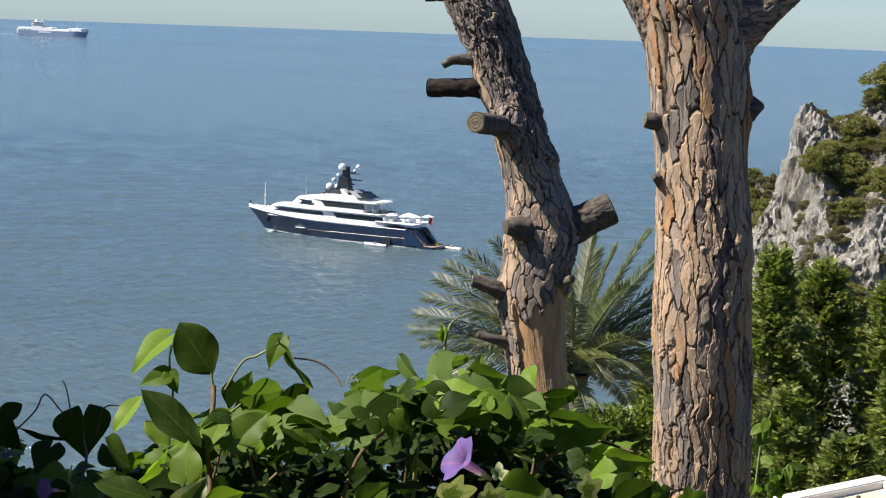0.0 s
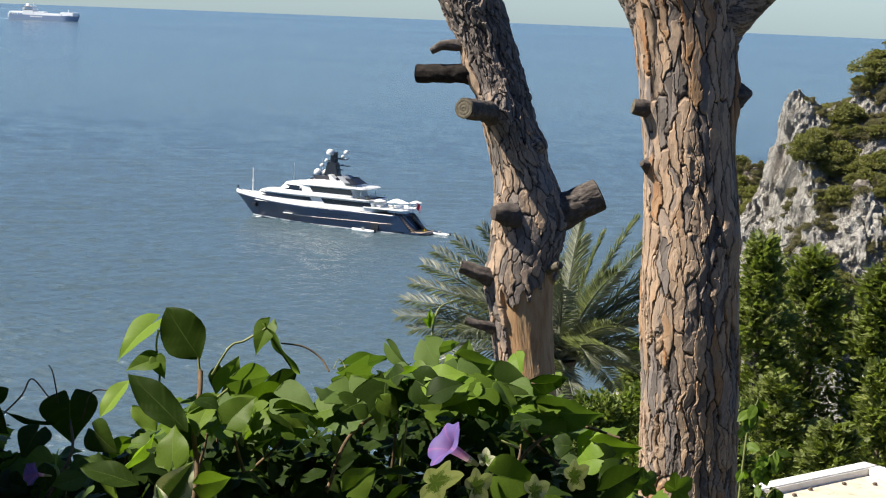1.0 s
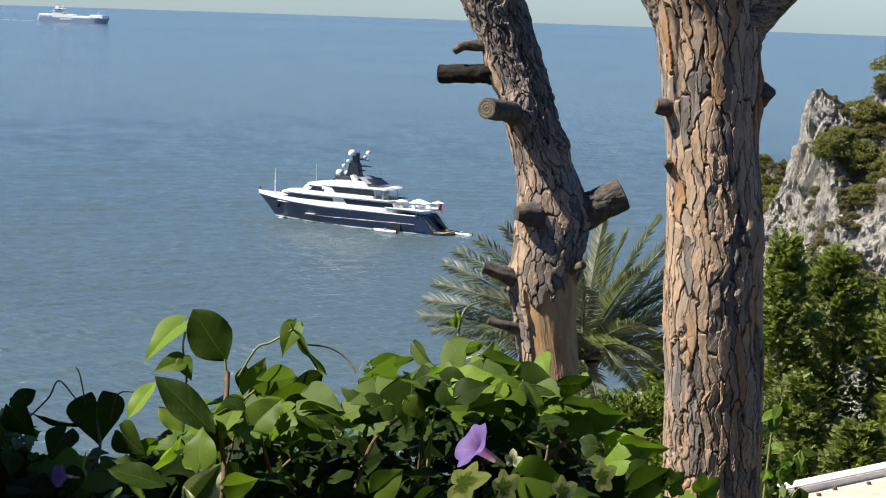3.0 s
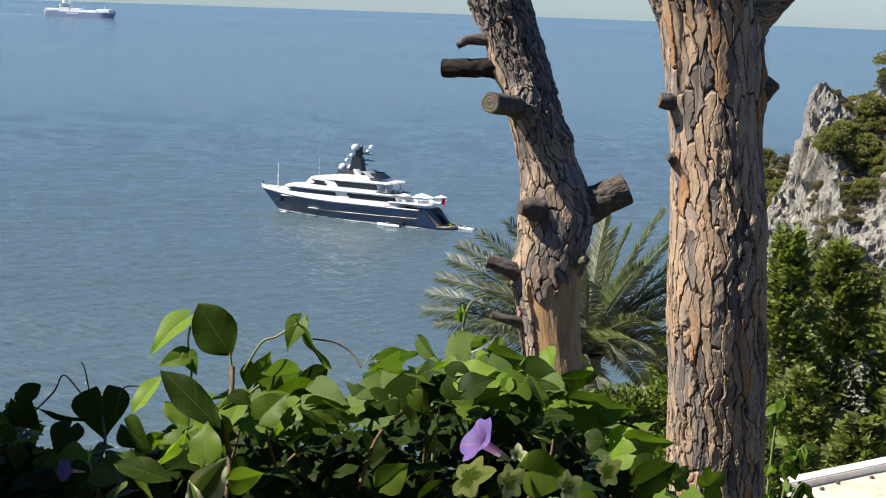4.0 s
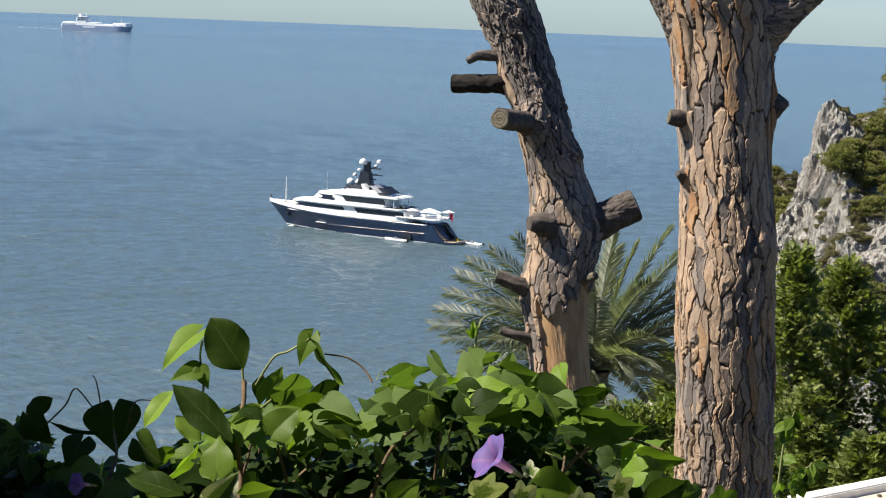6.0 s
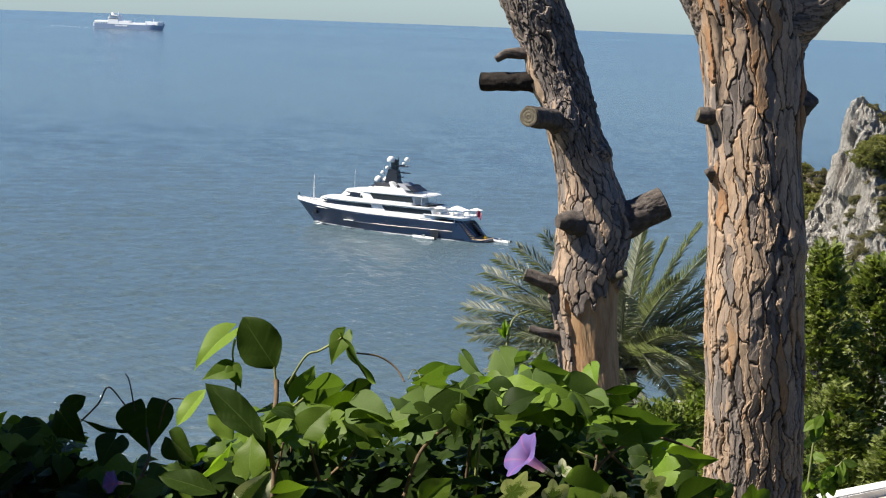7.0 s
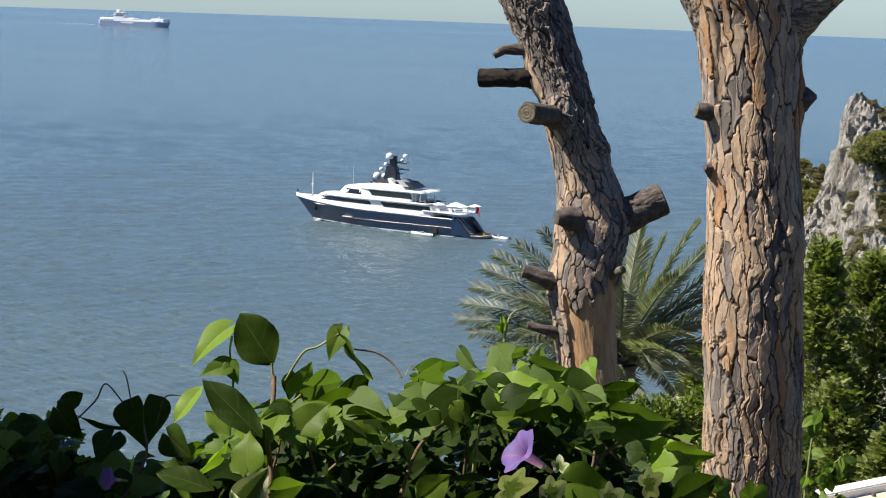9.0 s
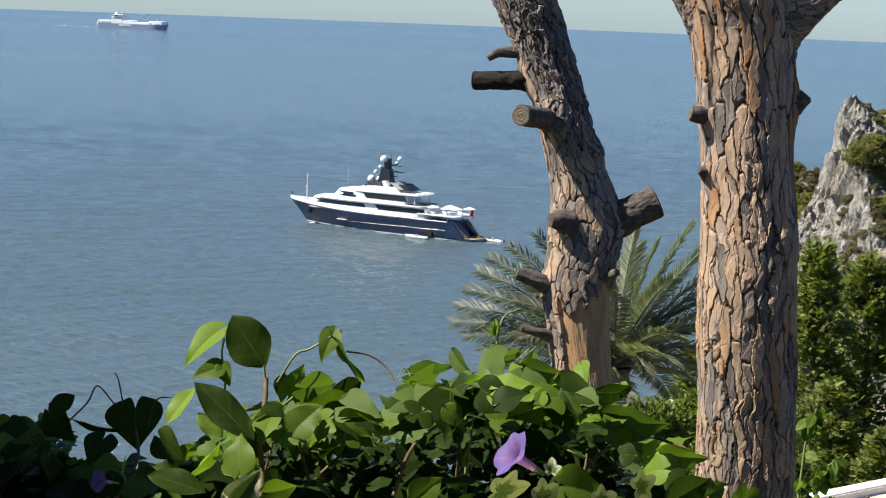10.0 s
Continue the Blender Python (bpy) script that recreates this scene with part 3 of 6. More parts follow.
def parasol_parts(thing_, x, y, z, w):
    bm = bmesh.new()
    n = 8
    top = bm.verts.new((x, y, z + 0.75))
    rim = [bm.verts.new((x + w * math.cos(2 * math.pi * (k + 0.5) / n), y + w * math.sin(2 * math.pi * (k + 0.5) / n), z)) for k in range(n)]
    hem = [bm.verts.new((v.co.x, v.co.y, z - 0.22)) for v in rim]
    for k in range(n):
        bm.faces.new((top, rim[k], rim[(k + 1) % n]))
        bm.faces.new((rim[k], hem[k], hem[(k + 1) % n], rim[(k + 1) % n]))
    p = part("parasol", bm, CANVAS, thing_, "open white canvas parasol")
    part("pole", rod((x, y, z - 2.2), (x, y, z + 0.6), 0.05), STEEL, p)


def rail_parts(thing_, xs, y_of, z, name="railing"):
    for s in (1, -1):
        bms = []
        pts = [Vector((x, s * y_of(x), z)) for x in xs]
        for a, b in zip(pts, pts[1:]):
            bms.append(rod(a + Vector((0, 0, 1.0)), b + Vector((0, 0, 1.0)), 0.045, sides=6))
            bms.append(rod(a + Vector((0, 0, 0.5)), b + Vector((0, 0, 0.5)), 0.03, sides=5))
            bms.append(rod(a, a + Vector((0, 0, 1.0)), 0.035, sides=5))
        part(name, merge(*bms), STEEL, thing_)


def build_yacht():
    y = thing("motor_yacht", "large motor yacht with navy hull and white superstructure, at anchor", "yacht", (5.2, 651.4, 0), turn=151.5)
    hull = part("hull", hull_bm(0.0, 1.0), NAVY, y, "glossy navy blue steel hull", True)
    # boot stripe, feature line, ports
    part("boot_stripe", hull_bm(0.185, 0.225, 0.03, m=1), WHITE, hull)
    for s in (1, -1):
        part("feature_line", merge(*[rod((18 + k * 4.4, s * (hull_half_beam((18 + k * 4.4 - 15) / 72, 0.56, 6.9) + 0.03), 3.35 - 0.05 * k),
                                     (22.4 + k * 4.4, s * (hull_half_beam((22.4 + k * 4.4 - 15) / 72, 0.56, 6.9) + 0.03), 3.30 - 0.05 * k), 0.11, sides=6) for k in range(10)]), STEEL, hull)
        for k in range(9):
            x = 38 + 1.5 * k
            b = hull_half_beam((x - 15) / 72, 0.72, 6.9)
            part("porthole", box(x - 0.45, x + 0.45, s * b - 0.12, s * b + 0.12, 4.5, 4.95, 0.1), GLASS, hull)
        b = hull_half_beam((64 - 15) / 72, 0.5, 6.9)
        part("balcony_door", box(62.2, 66.6, *sorted((s * (b - 0.2), s * (b + 1.1))), 3.1, 3.35, 0.05), WHITE, hull, "white fold-down side balcony")
        part("balcony_opening", box(62.4, 66.4, *sorted((s * (b + 0.02), s * (b + 0.12))), 3.5, 5.2, 0.05), GLASS, hull)
    part("garage_opening", box(24.6, 28.0, 5.9, 6.36, 0.35, 3.2, 0.1), DARK, hull, "dark open tender garage")
    # white bulwark and foredeck
    bul = bmesh.new()
    n, rings = 48, []
    for i in range(n + 1):
        u = min(1.0, 0.20 + 0.80 * i / n)
        x = 17.5 + (92 - 17.5) * u
        sheer = 6.7 + 1.7 * max(0, (u - 0.55) / 0.45) ** 1.6
        top = sheer + 0.35 + 0.95 * min(1, max(0, (u - 0.12) / 0.3))
        b = max(0.04, hull_half_beam(u, 1.0, 6.9)) + 0.02
        rings.append([bul.verts.new((x, s * bb, z)) for s in (1, -1) for bb, z in ((b, sheer - 0.02), (b + 0.05, top), (max(b - 0.28, 0.01), top), (max(b - 0.28, 0.01), sheer - 0.02))])
    for a, c in zip(rings, rings[1:]):
        for o in (0, 4):
            for j in range(3):
                bul.faces.new((a[o + j], c[o + j], c[o + j + 1], a[o + j + 1]))
    bmesh.ops.recalc_face_normals(bul, faces=bul.faces)
    part("bulwark", bul, WHITE, y, "white bulwark band", True)
    part("foredeck", prism(plan(60, 87.5, 4.6, 26, 0.08), 7.2, 7.75, 0.1, 0.05), DECK, y)
    # houses, tier by tier
    t1 = part("lower_house", prism(plan(27, 84.5, 5.95, 24, 0.2), 6.6, 10.75, 0.25, 0.25, (0, -4.2)), WHITE, y)
    for bm in (*band(54.0, 80.5, 8.75, 10.1, (84.5, 5.95, 24, 0.2), 6.6, 10.75, 0.25, -4.2, 3.0), *band(28.0, 50.5, 8.45, 10.2, (84.5, 5.95, 24, 0.2), 6.6, 10.75, 0.25, -4.2, 2.2)):
        part("window_band", bm, GLASS, t1, "dark tinted window ribbon")
    for x, w in ((68, 5.4), (73, 4.2)):
        part("front_window", box(x, x + 0.3, -w * 0.5, w * 0.5, 8.6, 9.8, 0.1), GLASS, t1)
    part("side_deck_overhang", prism(plan(29, 79, 6.75, 20, 0.22), 10.7, 11.35, 0.1, 0.15, (0, -1.0)), WHITE, y)
    t2 = part("upper_house", prism(plan(36, 71.5, 5.7, 12, 0.3), 11.3, 14.7, 0.25, 0.25, (0, -3.2)), WHITE, y)
    for bm in (*band(58.5, 69.5, 12.2, 13.9, (71.5, 5.7, 12, 0.3), 11.3, 14.7, 0.25, -3.2, 2.4), *band(36.5, 56.0, 12.3, 14.3, (71.5, 5.7, 12, 0.3), 11.3, 14.7, 0.25, -3.2, 2.2)):
        part("window_band", bm, GLASS, t2, "dark tinted window ribbon")
    part("bridge_window", box(66.9, 67.4, -3.3, 3.3, 12.5, 13.8, 0.1), GLASS, t2)
    part("bridge_roof", prism(plan(31, 66.5, 6.05, 13, 0.25), 14.6, 15.3, 0.15, 0.18, (0, -1.6)), WHITE, y)
    part("upper_coaming", prism(plan(40, 62.0, 5.0, 12, 0.3), 15.2, 17.0, 0.5, 0.3, (1.5, -5.5)), WHITE, y)
    part("sun_deck_house", prism(plan(44, 58.0, 3.8, 6, 0.35), 16.6, 18.3, 0.6, 0.35, (2.0, -3.0)), DARK, y, "dark glazed deck house")
    part("wind_screen", prism(plan(38.5, 44, 3.9, 3, 0.4), 16.4, 18.7, 0.6, 0.3, (3.0, 0.3)), GREY, y)
    part("dark_canopy", prism(plan(35.5, 39.6, 3.9, 2, 0.5), 16.2, 18.2, 0.5, 0.25, (3.0, 0.8)), DARK, y)
    part("arch", prism([(44.4, -4.2), (47.2, -4.2), (47.2, 4.2), (44.4, 4.2)], 16.6, 19.0, 0.25, 0.2, (2.6, 1.6)), WHITE, y)
    # aft open decks
    for z, xa, w in ((10.9, 27.5, 6.2), (8.35, 13.5, 6.5), (14.7, 30.0, 5.6)):
        part("aft_deck", prism([(xa, -w + 1.2), (xa + 1.4, -w), (xa + 18, -w), (xa + 18, w), (xa + 1.4, w), (xa, w - 1.2)], z, z + 0.45, 0.05, 0.1), WHITE, y)
    for z, x0, w in ((6.6, 16.5, 6.1), (11.3, 31.0, 5.8), (11.3, 34.5, 5.6)):
        for s in (1, -1):
            part("deck_pillar", rod((x0 + 2, s * (w - 0.5), z), (x0 + 2, s * (w - 0.5), z + 3.5 if z > 11 else z + 1.9), 0.12), WHITE, y)
    rail_parts(y, [14 + 2.2 * k for k in range(7)], lambda x: 6.3, 8.8)
    rail_parts(y, [28.5 + 2.0 * k for k in range(5)], lambda x: 6.0, 11.35)
    rail_parts(y, [31 + 2.0 * k for k in range(5)], lambda x: 5.3, 15.1)
    rail_parts(y, [78 + 2.0 * k for k in range(7)], lambda x: max(0.15, hull_half_beam((x - 17.5) / 74.5, 1, 6.9) - 0.2), 8.9)
    for x, yy, w in ((26.5, 2.8, 2.5), (22.0, -2.4, 2.5), (20.5, 3.0, 2.3), (16.6, 2.2, 2.4), (13.8, -2.2, 2.3)):
        parasol_parts(y, x, yy, 11.1, w)
    for x, yy, z, l in ((21, 0.5, 8.8, 2.6), (25, 3.4, 8.8, 2.2), (30, -1.5, 11.35, 3.0), (17, -3.2, 8.8, 2.4), (32.5, 2.8, 11.35, 2.0)):
        part("lounge_sofa", merge(box(x, x + l, yy, yy + 1.1, z, z + 0.5, 0.12), box(x, x + l, yy + 0.85, yy + 1.2, z + 0.4, z + 1.0, 0.12)), CANVAS, y)
    # stern: stairs, platform, rails, ensign
    part("swim_platform", prism([(6.2, -5.0), (7.4, -6.2), (14, -6.3), (14, 6.3), (7.4, 6.2), (6.2, 5.0)], 0.35, 1.05, 0.05, 0.15), NAVY, y)
    part("platform_deck", box(7.0, 13.4, -5.4, 5.4, 1.05, 1.12, 0.02), DECK, y)
    for s in (1, -1):
        part("stern_wing", prism([(11.0, s * 6.2), (11.0, s * 5.2), (19, s * 5.2), (19, s * 6.4)] if s > 0 else [(11.0, s * 5.2), (11.0, s * 6.2), (19, s * 6.4), (19, s * 5.2)], 0.9, 6.6, 0.0, 0.1, (5.5, 0)), NAVY, y)
        for k in range(9):
            part("stair_tread", box(10.2 + 0.75 * k, 11.2 + 0.75 * k, *sorted((s * 3.2, s * 5.1)), 1.1 + 0.6 * k, 1.3 + 0.6 * k, 0.03), DECK, y)
        part("stair_rail", merge(rod((10.6, s * 3.1, 2.2), (17.4, s * 3.1, 7.6), 0.09), rod((10.6, s * 5.5, 2.2), (17.4, s * 5.5, 7.6), 0.09)), STEEL, y)
    part("stern_door", prism([(12.4, -3.0), (12.5, -3.0), (14.5, -3.0), (14.5, 3.0), (12.4, 3.0)], 1.1, 6.0, 0.0, 0.05, (4.2, 2.5)), DARK, y)
    staff = part("ensign_staff", rod((14.2, 0, 8.6), (11.8, 0, 12.0), 0.07), STEEL, y)
    flag = bmesh.new()
    cols = [[flag.verts.new((12.0 - 0.22 * k + 0.05 * j, 0.3 * math.sin(k * 1.1 + 0.4 * j) , 11.6 - 0.62 * j - 0.20 * k)) for j in range(5)] for k in range(8)]
    for a, b in zip(cols, cols[1:]):
        for j in range(4):
            flag.faces.new((a[j], b[j], b[j + 1], a[j + 1]))
    part("ensign", flag, RED, staff, "red ensign cloth hanging in folds", True)
    part("water_toy", merge(box(8.2, 9.6, -1.4, 0.4, 1.15, 1.7, 0.2), box(8.6, 9.2, -1.0, 0.0, 1.6, 2.1, 0.2)), YELLOW, y, "bright yellow water toy")
    # mast, domes, aerials
    mast = part("mast", merge(prism([(45.6, -1.5), (52.0, -1.5), (52.0, 1.5), (45.6, 1.5)], 17.8, 23.4, 0.35, 0.25, (0.6, -1.0)), box(46.9, 49.6, -0.8, 0.8, 23.2, 27.2, 0.25)), DARK, y, "black radar mast tower")
    for z, x0, x1 in ((22.2, 41.6, 47.0), (24.6, 42.6, 47.4), (23.6, 50.0, 52.2), (26.2, 47.8, 50.8), (20.6, 44.4, 47.4)):
        part("mast_arm", box(x0, x1, -0.5, 0.5, z, z + 0.35, 0.08), DARK, mast)
    for z in (22.2, 24.8):
        part("yard", box(45.8, 46.6, -3.2, 3.2, z, z + 0.3, 0.08), DARK, mast)
    for x, yy, z, r in ((54.4, 1.6, 19.2, 1.5), (53.0, -1.8, 19.0, 1.2), (49.4, 1.0, 26.8, 1.55), (43.4, -0.6, 27.2, 1.05), (51.0, 1.0, 23.8, 0.8), (53.2, 0.6, 21.8, 0.85), (46.2, -2.8, 25.4, 0.7)):
        part("radome", dome(x, yy, z, r), WHITE, mast, "white radar dome", True)
    part("radar_scanner", box(42.4, 42.8, -1.6, 1.6, 25.0, 25.3, 0.1), WHITE, mast)
    part("mast_light", rod((46.8, 0, 27.0), (46.8, 0, 29.2), 0.12, 0.06), DARK, mast)
    part("foremast", merge(rod((84.5, 0, 7.7), (84.5, 0, 18.4), 0.26, 0.15), box(84.3, 84.7, -0.9, 0.9, 13.4, 13.6, 0.05)), WHITE, y, "slim white foremast")
    for x, yy, z0, z1 in ((64.2, 2.6, 15.2, 22.0), (55.0, -2.6, 17.0, 24.0), (31.0, 4.6, 11.3, 15.5)):
        part("whip_aerial", rod((x, yy, z0), (x, yy, z1), 0.06, 0.03), WHITE, y)
    part("bow_staff", merge(rod((91.2, 0, 8.9), (91.6, 0, 11.0), 0.06), box(91.0, 91.7, -0.1, 0.1, 10.2, 11.0, 0.03)), DARK, y)
    for x in (81, 86.5):
        for s in (0.8, -0.8):
            part("deck_winch", rod((x, s, 7.7), (x, s, 8.6), 0.4), STEEL, y)
    part("anchor_pocket", box(80.6, 82.4, 2.2, 3.6, 4.0, 5.4, 0.2), DARK, hull)


def build_tender(x, y, turn, length, label):
    t = thing("tender_boat", label, "boat", (x, y, 0), "tenders", turn)
    bm = bmesh.new()
    n = 18
    rings = []
    for i in range(n + 1):
        u = i / n
        b = length * 0.15 * (1 - max(0, (u - 0.45) / 0.55) ** 2.2) + 0.02
        sh = 0.75 + 0.35 * u * u
        rings.append([bm.verts.new((length * (u - 0.5), yy, z)) for yy, z in ((0, -0.25), (b * 0.8, 0.05), (b, sh), (b * 0.78, sh + 0.05), (b * 0.72, 0.4), (-b * 0.72, 0.4), (-b * 0.78, sh + 0.05), (-b, sh), (-b * 0.8, 0.05))])
    for a, c in zip(rings, rings[1:]):
        for j in range(9):
            bm.faces.new((a[j], c[j], c[(j + 1) % 9], a[(j + 1) % 9]))
    bm.faces.new(rings[0])
    bm.faces.new(rings[-1][::-1])
    bmesh.ops.recalc_face_normals(bm, faces=bm.faces)
    part("hull", bm, WHITE, t, "", True)
    part("console", box(-0.4, 0.7, -0.5, 0.5, 0.4, 1.5, 0.12), GREY, t)
    part("seat", box(-length * 0.38, -length * 0.2, -0.8, 0.8, 0.4, 0.9, 0.12), CANVAS, t)
    part("outboard", box(-length * 0.56, -length * 0.48, -0.3, 0.3, -0.1, 1.2, 0.12), DARK, t)


def on_yacht(x, y):
    a = radians(151.5)
    return 5.2 + x * math.cos(a) - y * math.sin(a), 651.4 + x * math.sin(a) + y * math.cos(a)


FOAM = plain("sea foam", (0.72, 0.76, 0.78), 0.8, 0, 0.2, 2.0)


def build_foam(name, label, x, y, turn, length, width, seed):
    """A broken line of low foam clumps on the water."""
    rng = random.Random(seed)
    bm = bmesh.new()
    for k in range(70):
        u, v = rng.uniform(-0.5, 0.5), rng.gauss(0, 0.22)
        m = Matrix.Translation((u * length, v * width, 0.0)) @ Matrix.Rotation(rng.uniform(0, 3), 4, "Z") @ Matrix.Diagonal((rng.uniform(0.25, 1.0) * width * 0.5, rng.uniform(0.15, 0.4) * width * 0.5, 0.07, 1))
        bmesh.ops.create_icosphere(bm, subdivisions=1, radius=1, matrix=m)
    ob = new(name, bpy.data.meshes.new(name))
    bm.to_mesh(ob.data)
    bm.free()
    ob.data.materials.append(FOAM)
    ob.location, ob.rotation_euler = (x, y, 0), (0, 0, radians(turn))
    return tagged(ob, label, "foam", kind="stuff")


build_yacht()
build_tender(*on_yacht(29.0, 9.6), 152, 9.5, "white open tender moored along the navy hull")
build_tender(*on_yacht(3.6, -2.6), 144, 9.0, "white open tender moored astern of the yacht")
build_foam("bow_foam", "small white foam at the anchored bow", *on_yacht(84.0, 1.8), 150, 7.5, 2.4, 5)
build_foam("side_foam", "thin white foam along the yacht's waterline", *on_yacht(40.0, 7.4), 151.5, 26.0, 0.5, 6)


# ---- the far ferry ----
# the hull blue is lightened to carry the haze of distance in its colour
FERRY_HAZY_BLUE, FERRY_WHITE = paint("ferry hull paint", (0.22, 0.29, 0.42), 0.5), paint("ferry white paint", (0.88, 0.88, 0.87), 0.5)


def build_ferry():
    f = thing("cargo_ferry", "distant white and blue cargo ferry under way", "ship", (-735, 3348, 0), turn=-13.0)
    bm = bmesh.new()
    rings = []
    for i in range(25):
        u = i / 24
        row = []
        for fz in (0, 0.4, 1.0):
            x = -67 + 134 * u + (6 * fz - 4) * max(0, u - 0.8) * 5 * 0.9
            b = 11 * (1 - max(0, (u - 0.78) / 0.22) ** 2.0 * 0.96)
            sheer = 8.5 + 3.0 * max(0, (u - 0.75) / 0.25)
            row += [(x, b, -2 + (sheer + 2) * fz), (x, -b, -2 + (sheer + 2) * fz)]
        rings.append([bm.verts.new(p) for p in row])
    for a, c in zip(rings, rings[1:]):
        for j in (0, 2):
            bm.faces.new((a[j], c[j], c[j + 2], a[j + 2]))
            bm.faces.new((a[j + 1], a[j + 3], c[j + 3], c[j + 1]))
        bm.faces.new((a[4], c[4], c[5], a[5]))
    for r in (rings[0], rings[-1]):
        bm.faces.new((r[0], r[2], r[3], r[1]))
        bm.faces.new((r[2], r[4], r[5], r[3]))
    bmesh.ops.recalc_face_normals(bm, faces=bm.faces)
    hull = part("hull", bm, FERRY_HAZY_BLUE, f, "blue hull side, paled as if by haze")
    for k, w in enumerate((2.2, 2.2, 2.2, 2.2, 2.2, 2.2, 2.2, 2.2)):
        part("side_mark", box(-25 + 3.1 * k, -25 + 3.1 * k + w, -11.25, -10.9, 4.6, 7.4, 0.05), FERRY_WHITE, hull)
    for name, x0, x1, w, z0, z1 in (("stern_house", -67, -39, 10.6, 11.0, 14.0), ("accommodation", -40, -19, 10.4, 8.4, 21.5), ("bridge", -37, -21, 11.0, 21.5, 24.5), ("funnel", -37.5, -32.5, 3.0, 24.5, 29.0),
                                  ("mid_house", -19, 2, 10.2, 8.4, 14.8), ("cargo_deck", 2, 36, 10.6, 8.4, 12.2), ("bow_house", 33, 58, 8.2, 9.0, 15.2)):
        part(name, prism([(x0, -w), (x1, -w), (x1 + (8 if name == "bow_house" else 0), -w * 0.35), (x1 + (8 if name == "bow_house" else 0), w * 0.35), (x1, w), (x0, w)], z0, z1, 0.3, 0.3), FERRY_WHITE, f)
    for k in range(6):
        part("stern_pillar", box(-66 + 5 * k, -64.5 + 5 * k, -10.7, -10.2, 8.3, 11.1, 0.1), FERRY_WHITE, f)
    for k in range(7):
        part("deck_opening", box(-38 + 2.6 * k, -36.4 + 2.6 * k, -10.5, -10.2, 17.5, 19.0, 0.05), GLASS, f)
    part("bridge_glazing", box(-36, -22, -11.2, -10.6, 22.6, 23.8, 0.05), GLASS, f)
    part("mast", rod((-24, 0, 24.5), (-24, 0, 31), 0.5), FERRY_WHITE, f)
    part("bow_mast", rod((46, 0, 15), (46, 0, 20), 0.4), FERRY_WHITE, f)
    part("stern_ramp", box(-70.5, -67, -8, 8, 3, 10.5, 0.2), FERRY_WHITE, f)
    wake = build_foam("wake_foam", "", -112, 0, 0, 92, 7.0, 9)
    wake.parent = f
    for key in ("label", "category", "kind"):
        if key in wake:
            del wake[key]
    tagged(wake, "white foaming wake trail", kind="stuff")
    return f


FERRY = build_ferry()


# ---- terrace behind the viewer, with added unseen walls and overhang shading the hedge ----
def build_terrace():
    render_mat = plain("pale ochre house plaster", (0.52, 0.43, 0.31), 0.9, 0, 0.15, 1.5)
    # added wall and overhang, never in view, to cut sky light on the hedge
    part_bm = box(-9, 9, -3.2, -2.9, 88.3, 93.5, 0.02)
    tagged(part("wall_south", part_bm, render_mat, None), "added unseen plastered wall that keeps sky light off the hedge", "wall", kind="structure")
    tagged(part("eave", box(-9, 9, -2.88, 0.9, 92.0, 92.25, 0.02), render_mat, None), "added unseen plastered overhang that keeps sky light off the hedge", "ceiling", kind="structure")
    # added out of view: its height sets the shadow line across the hedge
    tagged(part("wall_west", box(-1.75, -1.45, -2.88, 2.80, 88.40, 90.66, 0.02), render_mat, None), "added unseen plastered wall that shades the lower left hedge", "wall", kind="structure")
    stone = plain("pale terrace stone", (0.40, 0.35, 0.28), 0.85, 0, 0.2, 3.0)
    tagged(part("floor", box(-9, 9, -2.88, 2.28, 88.1, 88.43, 0.02), stone, None), "pale stone terrace floor", "floor", kind="structure")
    tagged(part("parapet", box(-9, 9, 2.30, 2.80, 86.6, 88.74, 0.02), stone, None), "low stone parapet under the hedge", "wall", kind="structure")


build_terrace()


# ---- the rocky headland ----
def rock_material():
    n = Nodes("limestone")
    c = n.ramp(n.noise(0.35, 8, 0.68), (0.28, (0.44, 0.41, 0.365)), (0.45, (0.66, 0.625, 0.565)), (0.62, (0.80, 0.765, 0.70)))
    streak = n.ramp(n.noise(0.9, 6, 0.7, (1, 1, 0.16)), (0.38, (0.42, 0.40, 0.38)), (0.56, (1, 1, 1)))
    c = n.mix(0.55, c, streak, "MULTIPLY")
    net = n.add("ShaderNodeTexVoronoi", Scale=0.75)
    net.feature = "DISTANCE_TO_EDGE"
    warp = n.mix(0.32, n.coords((1, 1, 0.5)), n.tree.nodes.new("ShaderNodeTexNoise").outputs["Color"], "ADD")
    n.link(warp, net.inputs["Vector"])
    c = n.mix(0.45, c, n.ramp(net.outputs["Distance"], (0.0, (0.22, 0.20, 0.18)), (0.07, (1, 1, 1))), "MULTIPLY")
    joint = n.ramp(n.noise(1.1, 8, 0.8, (1, 1, 0.5)), (0.40, (0.30, 0.28, 0.26)), (0.50, (1, 1, 1)))
    c = n.mix(0.4, c, joint, "MULTIPLY")
    rust = n.ramp(n.noise(0.12, 4, 0.5), (0.56, (0, 0, 0)), (0.72, (0.45,) * 3))
    c = n.mix(rust, c, (0.36, 0.24, 0.14))
    b = n.bump(n.noise(2.4, 8, 0.78), 1.0, 1.0)
    n.bump(n.noise(0.8, 7, 0.72, (1, 1, 0.4)), 1.0, 2.2, b)
    return n.done(c, 0.95, 0, 0.2)


ROCK = rock_material()


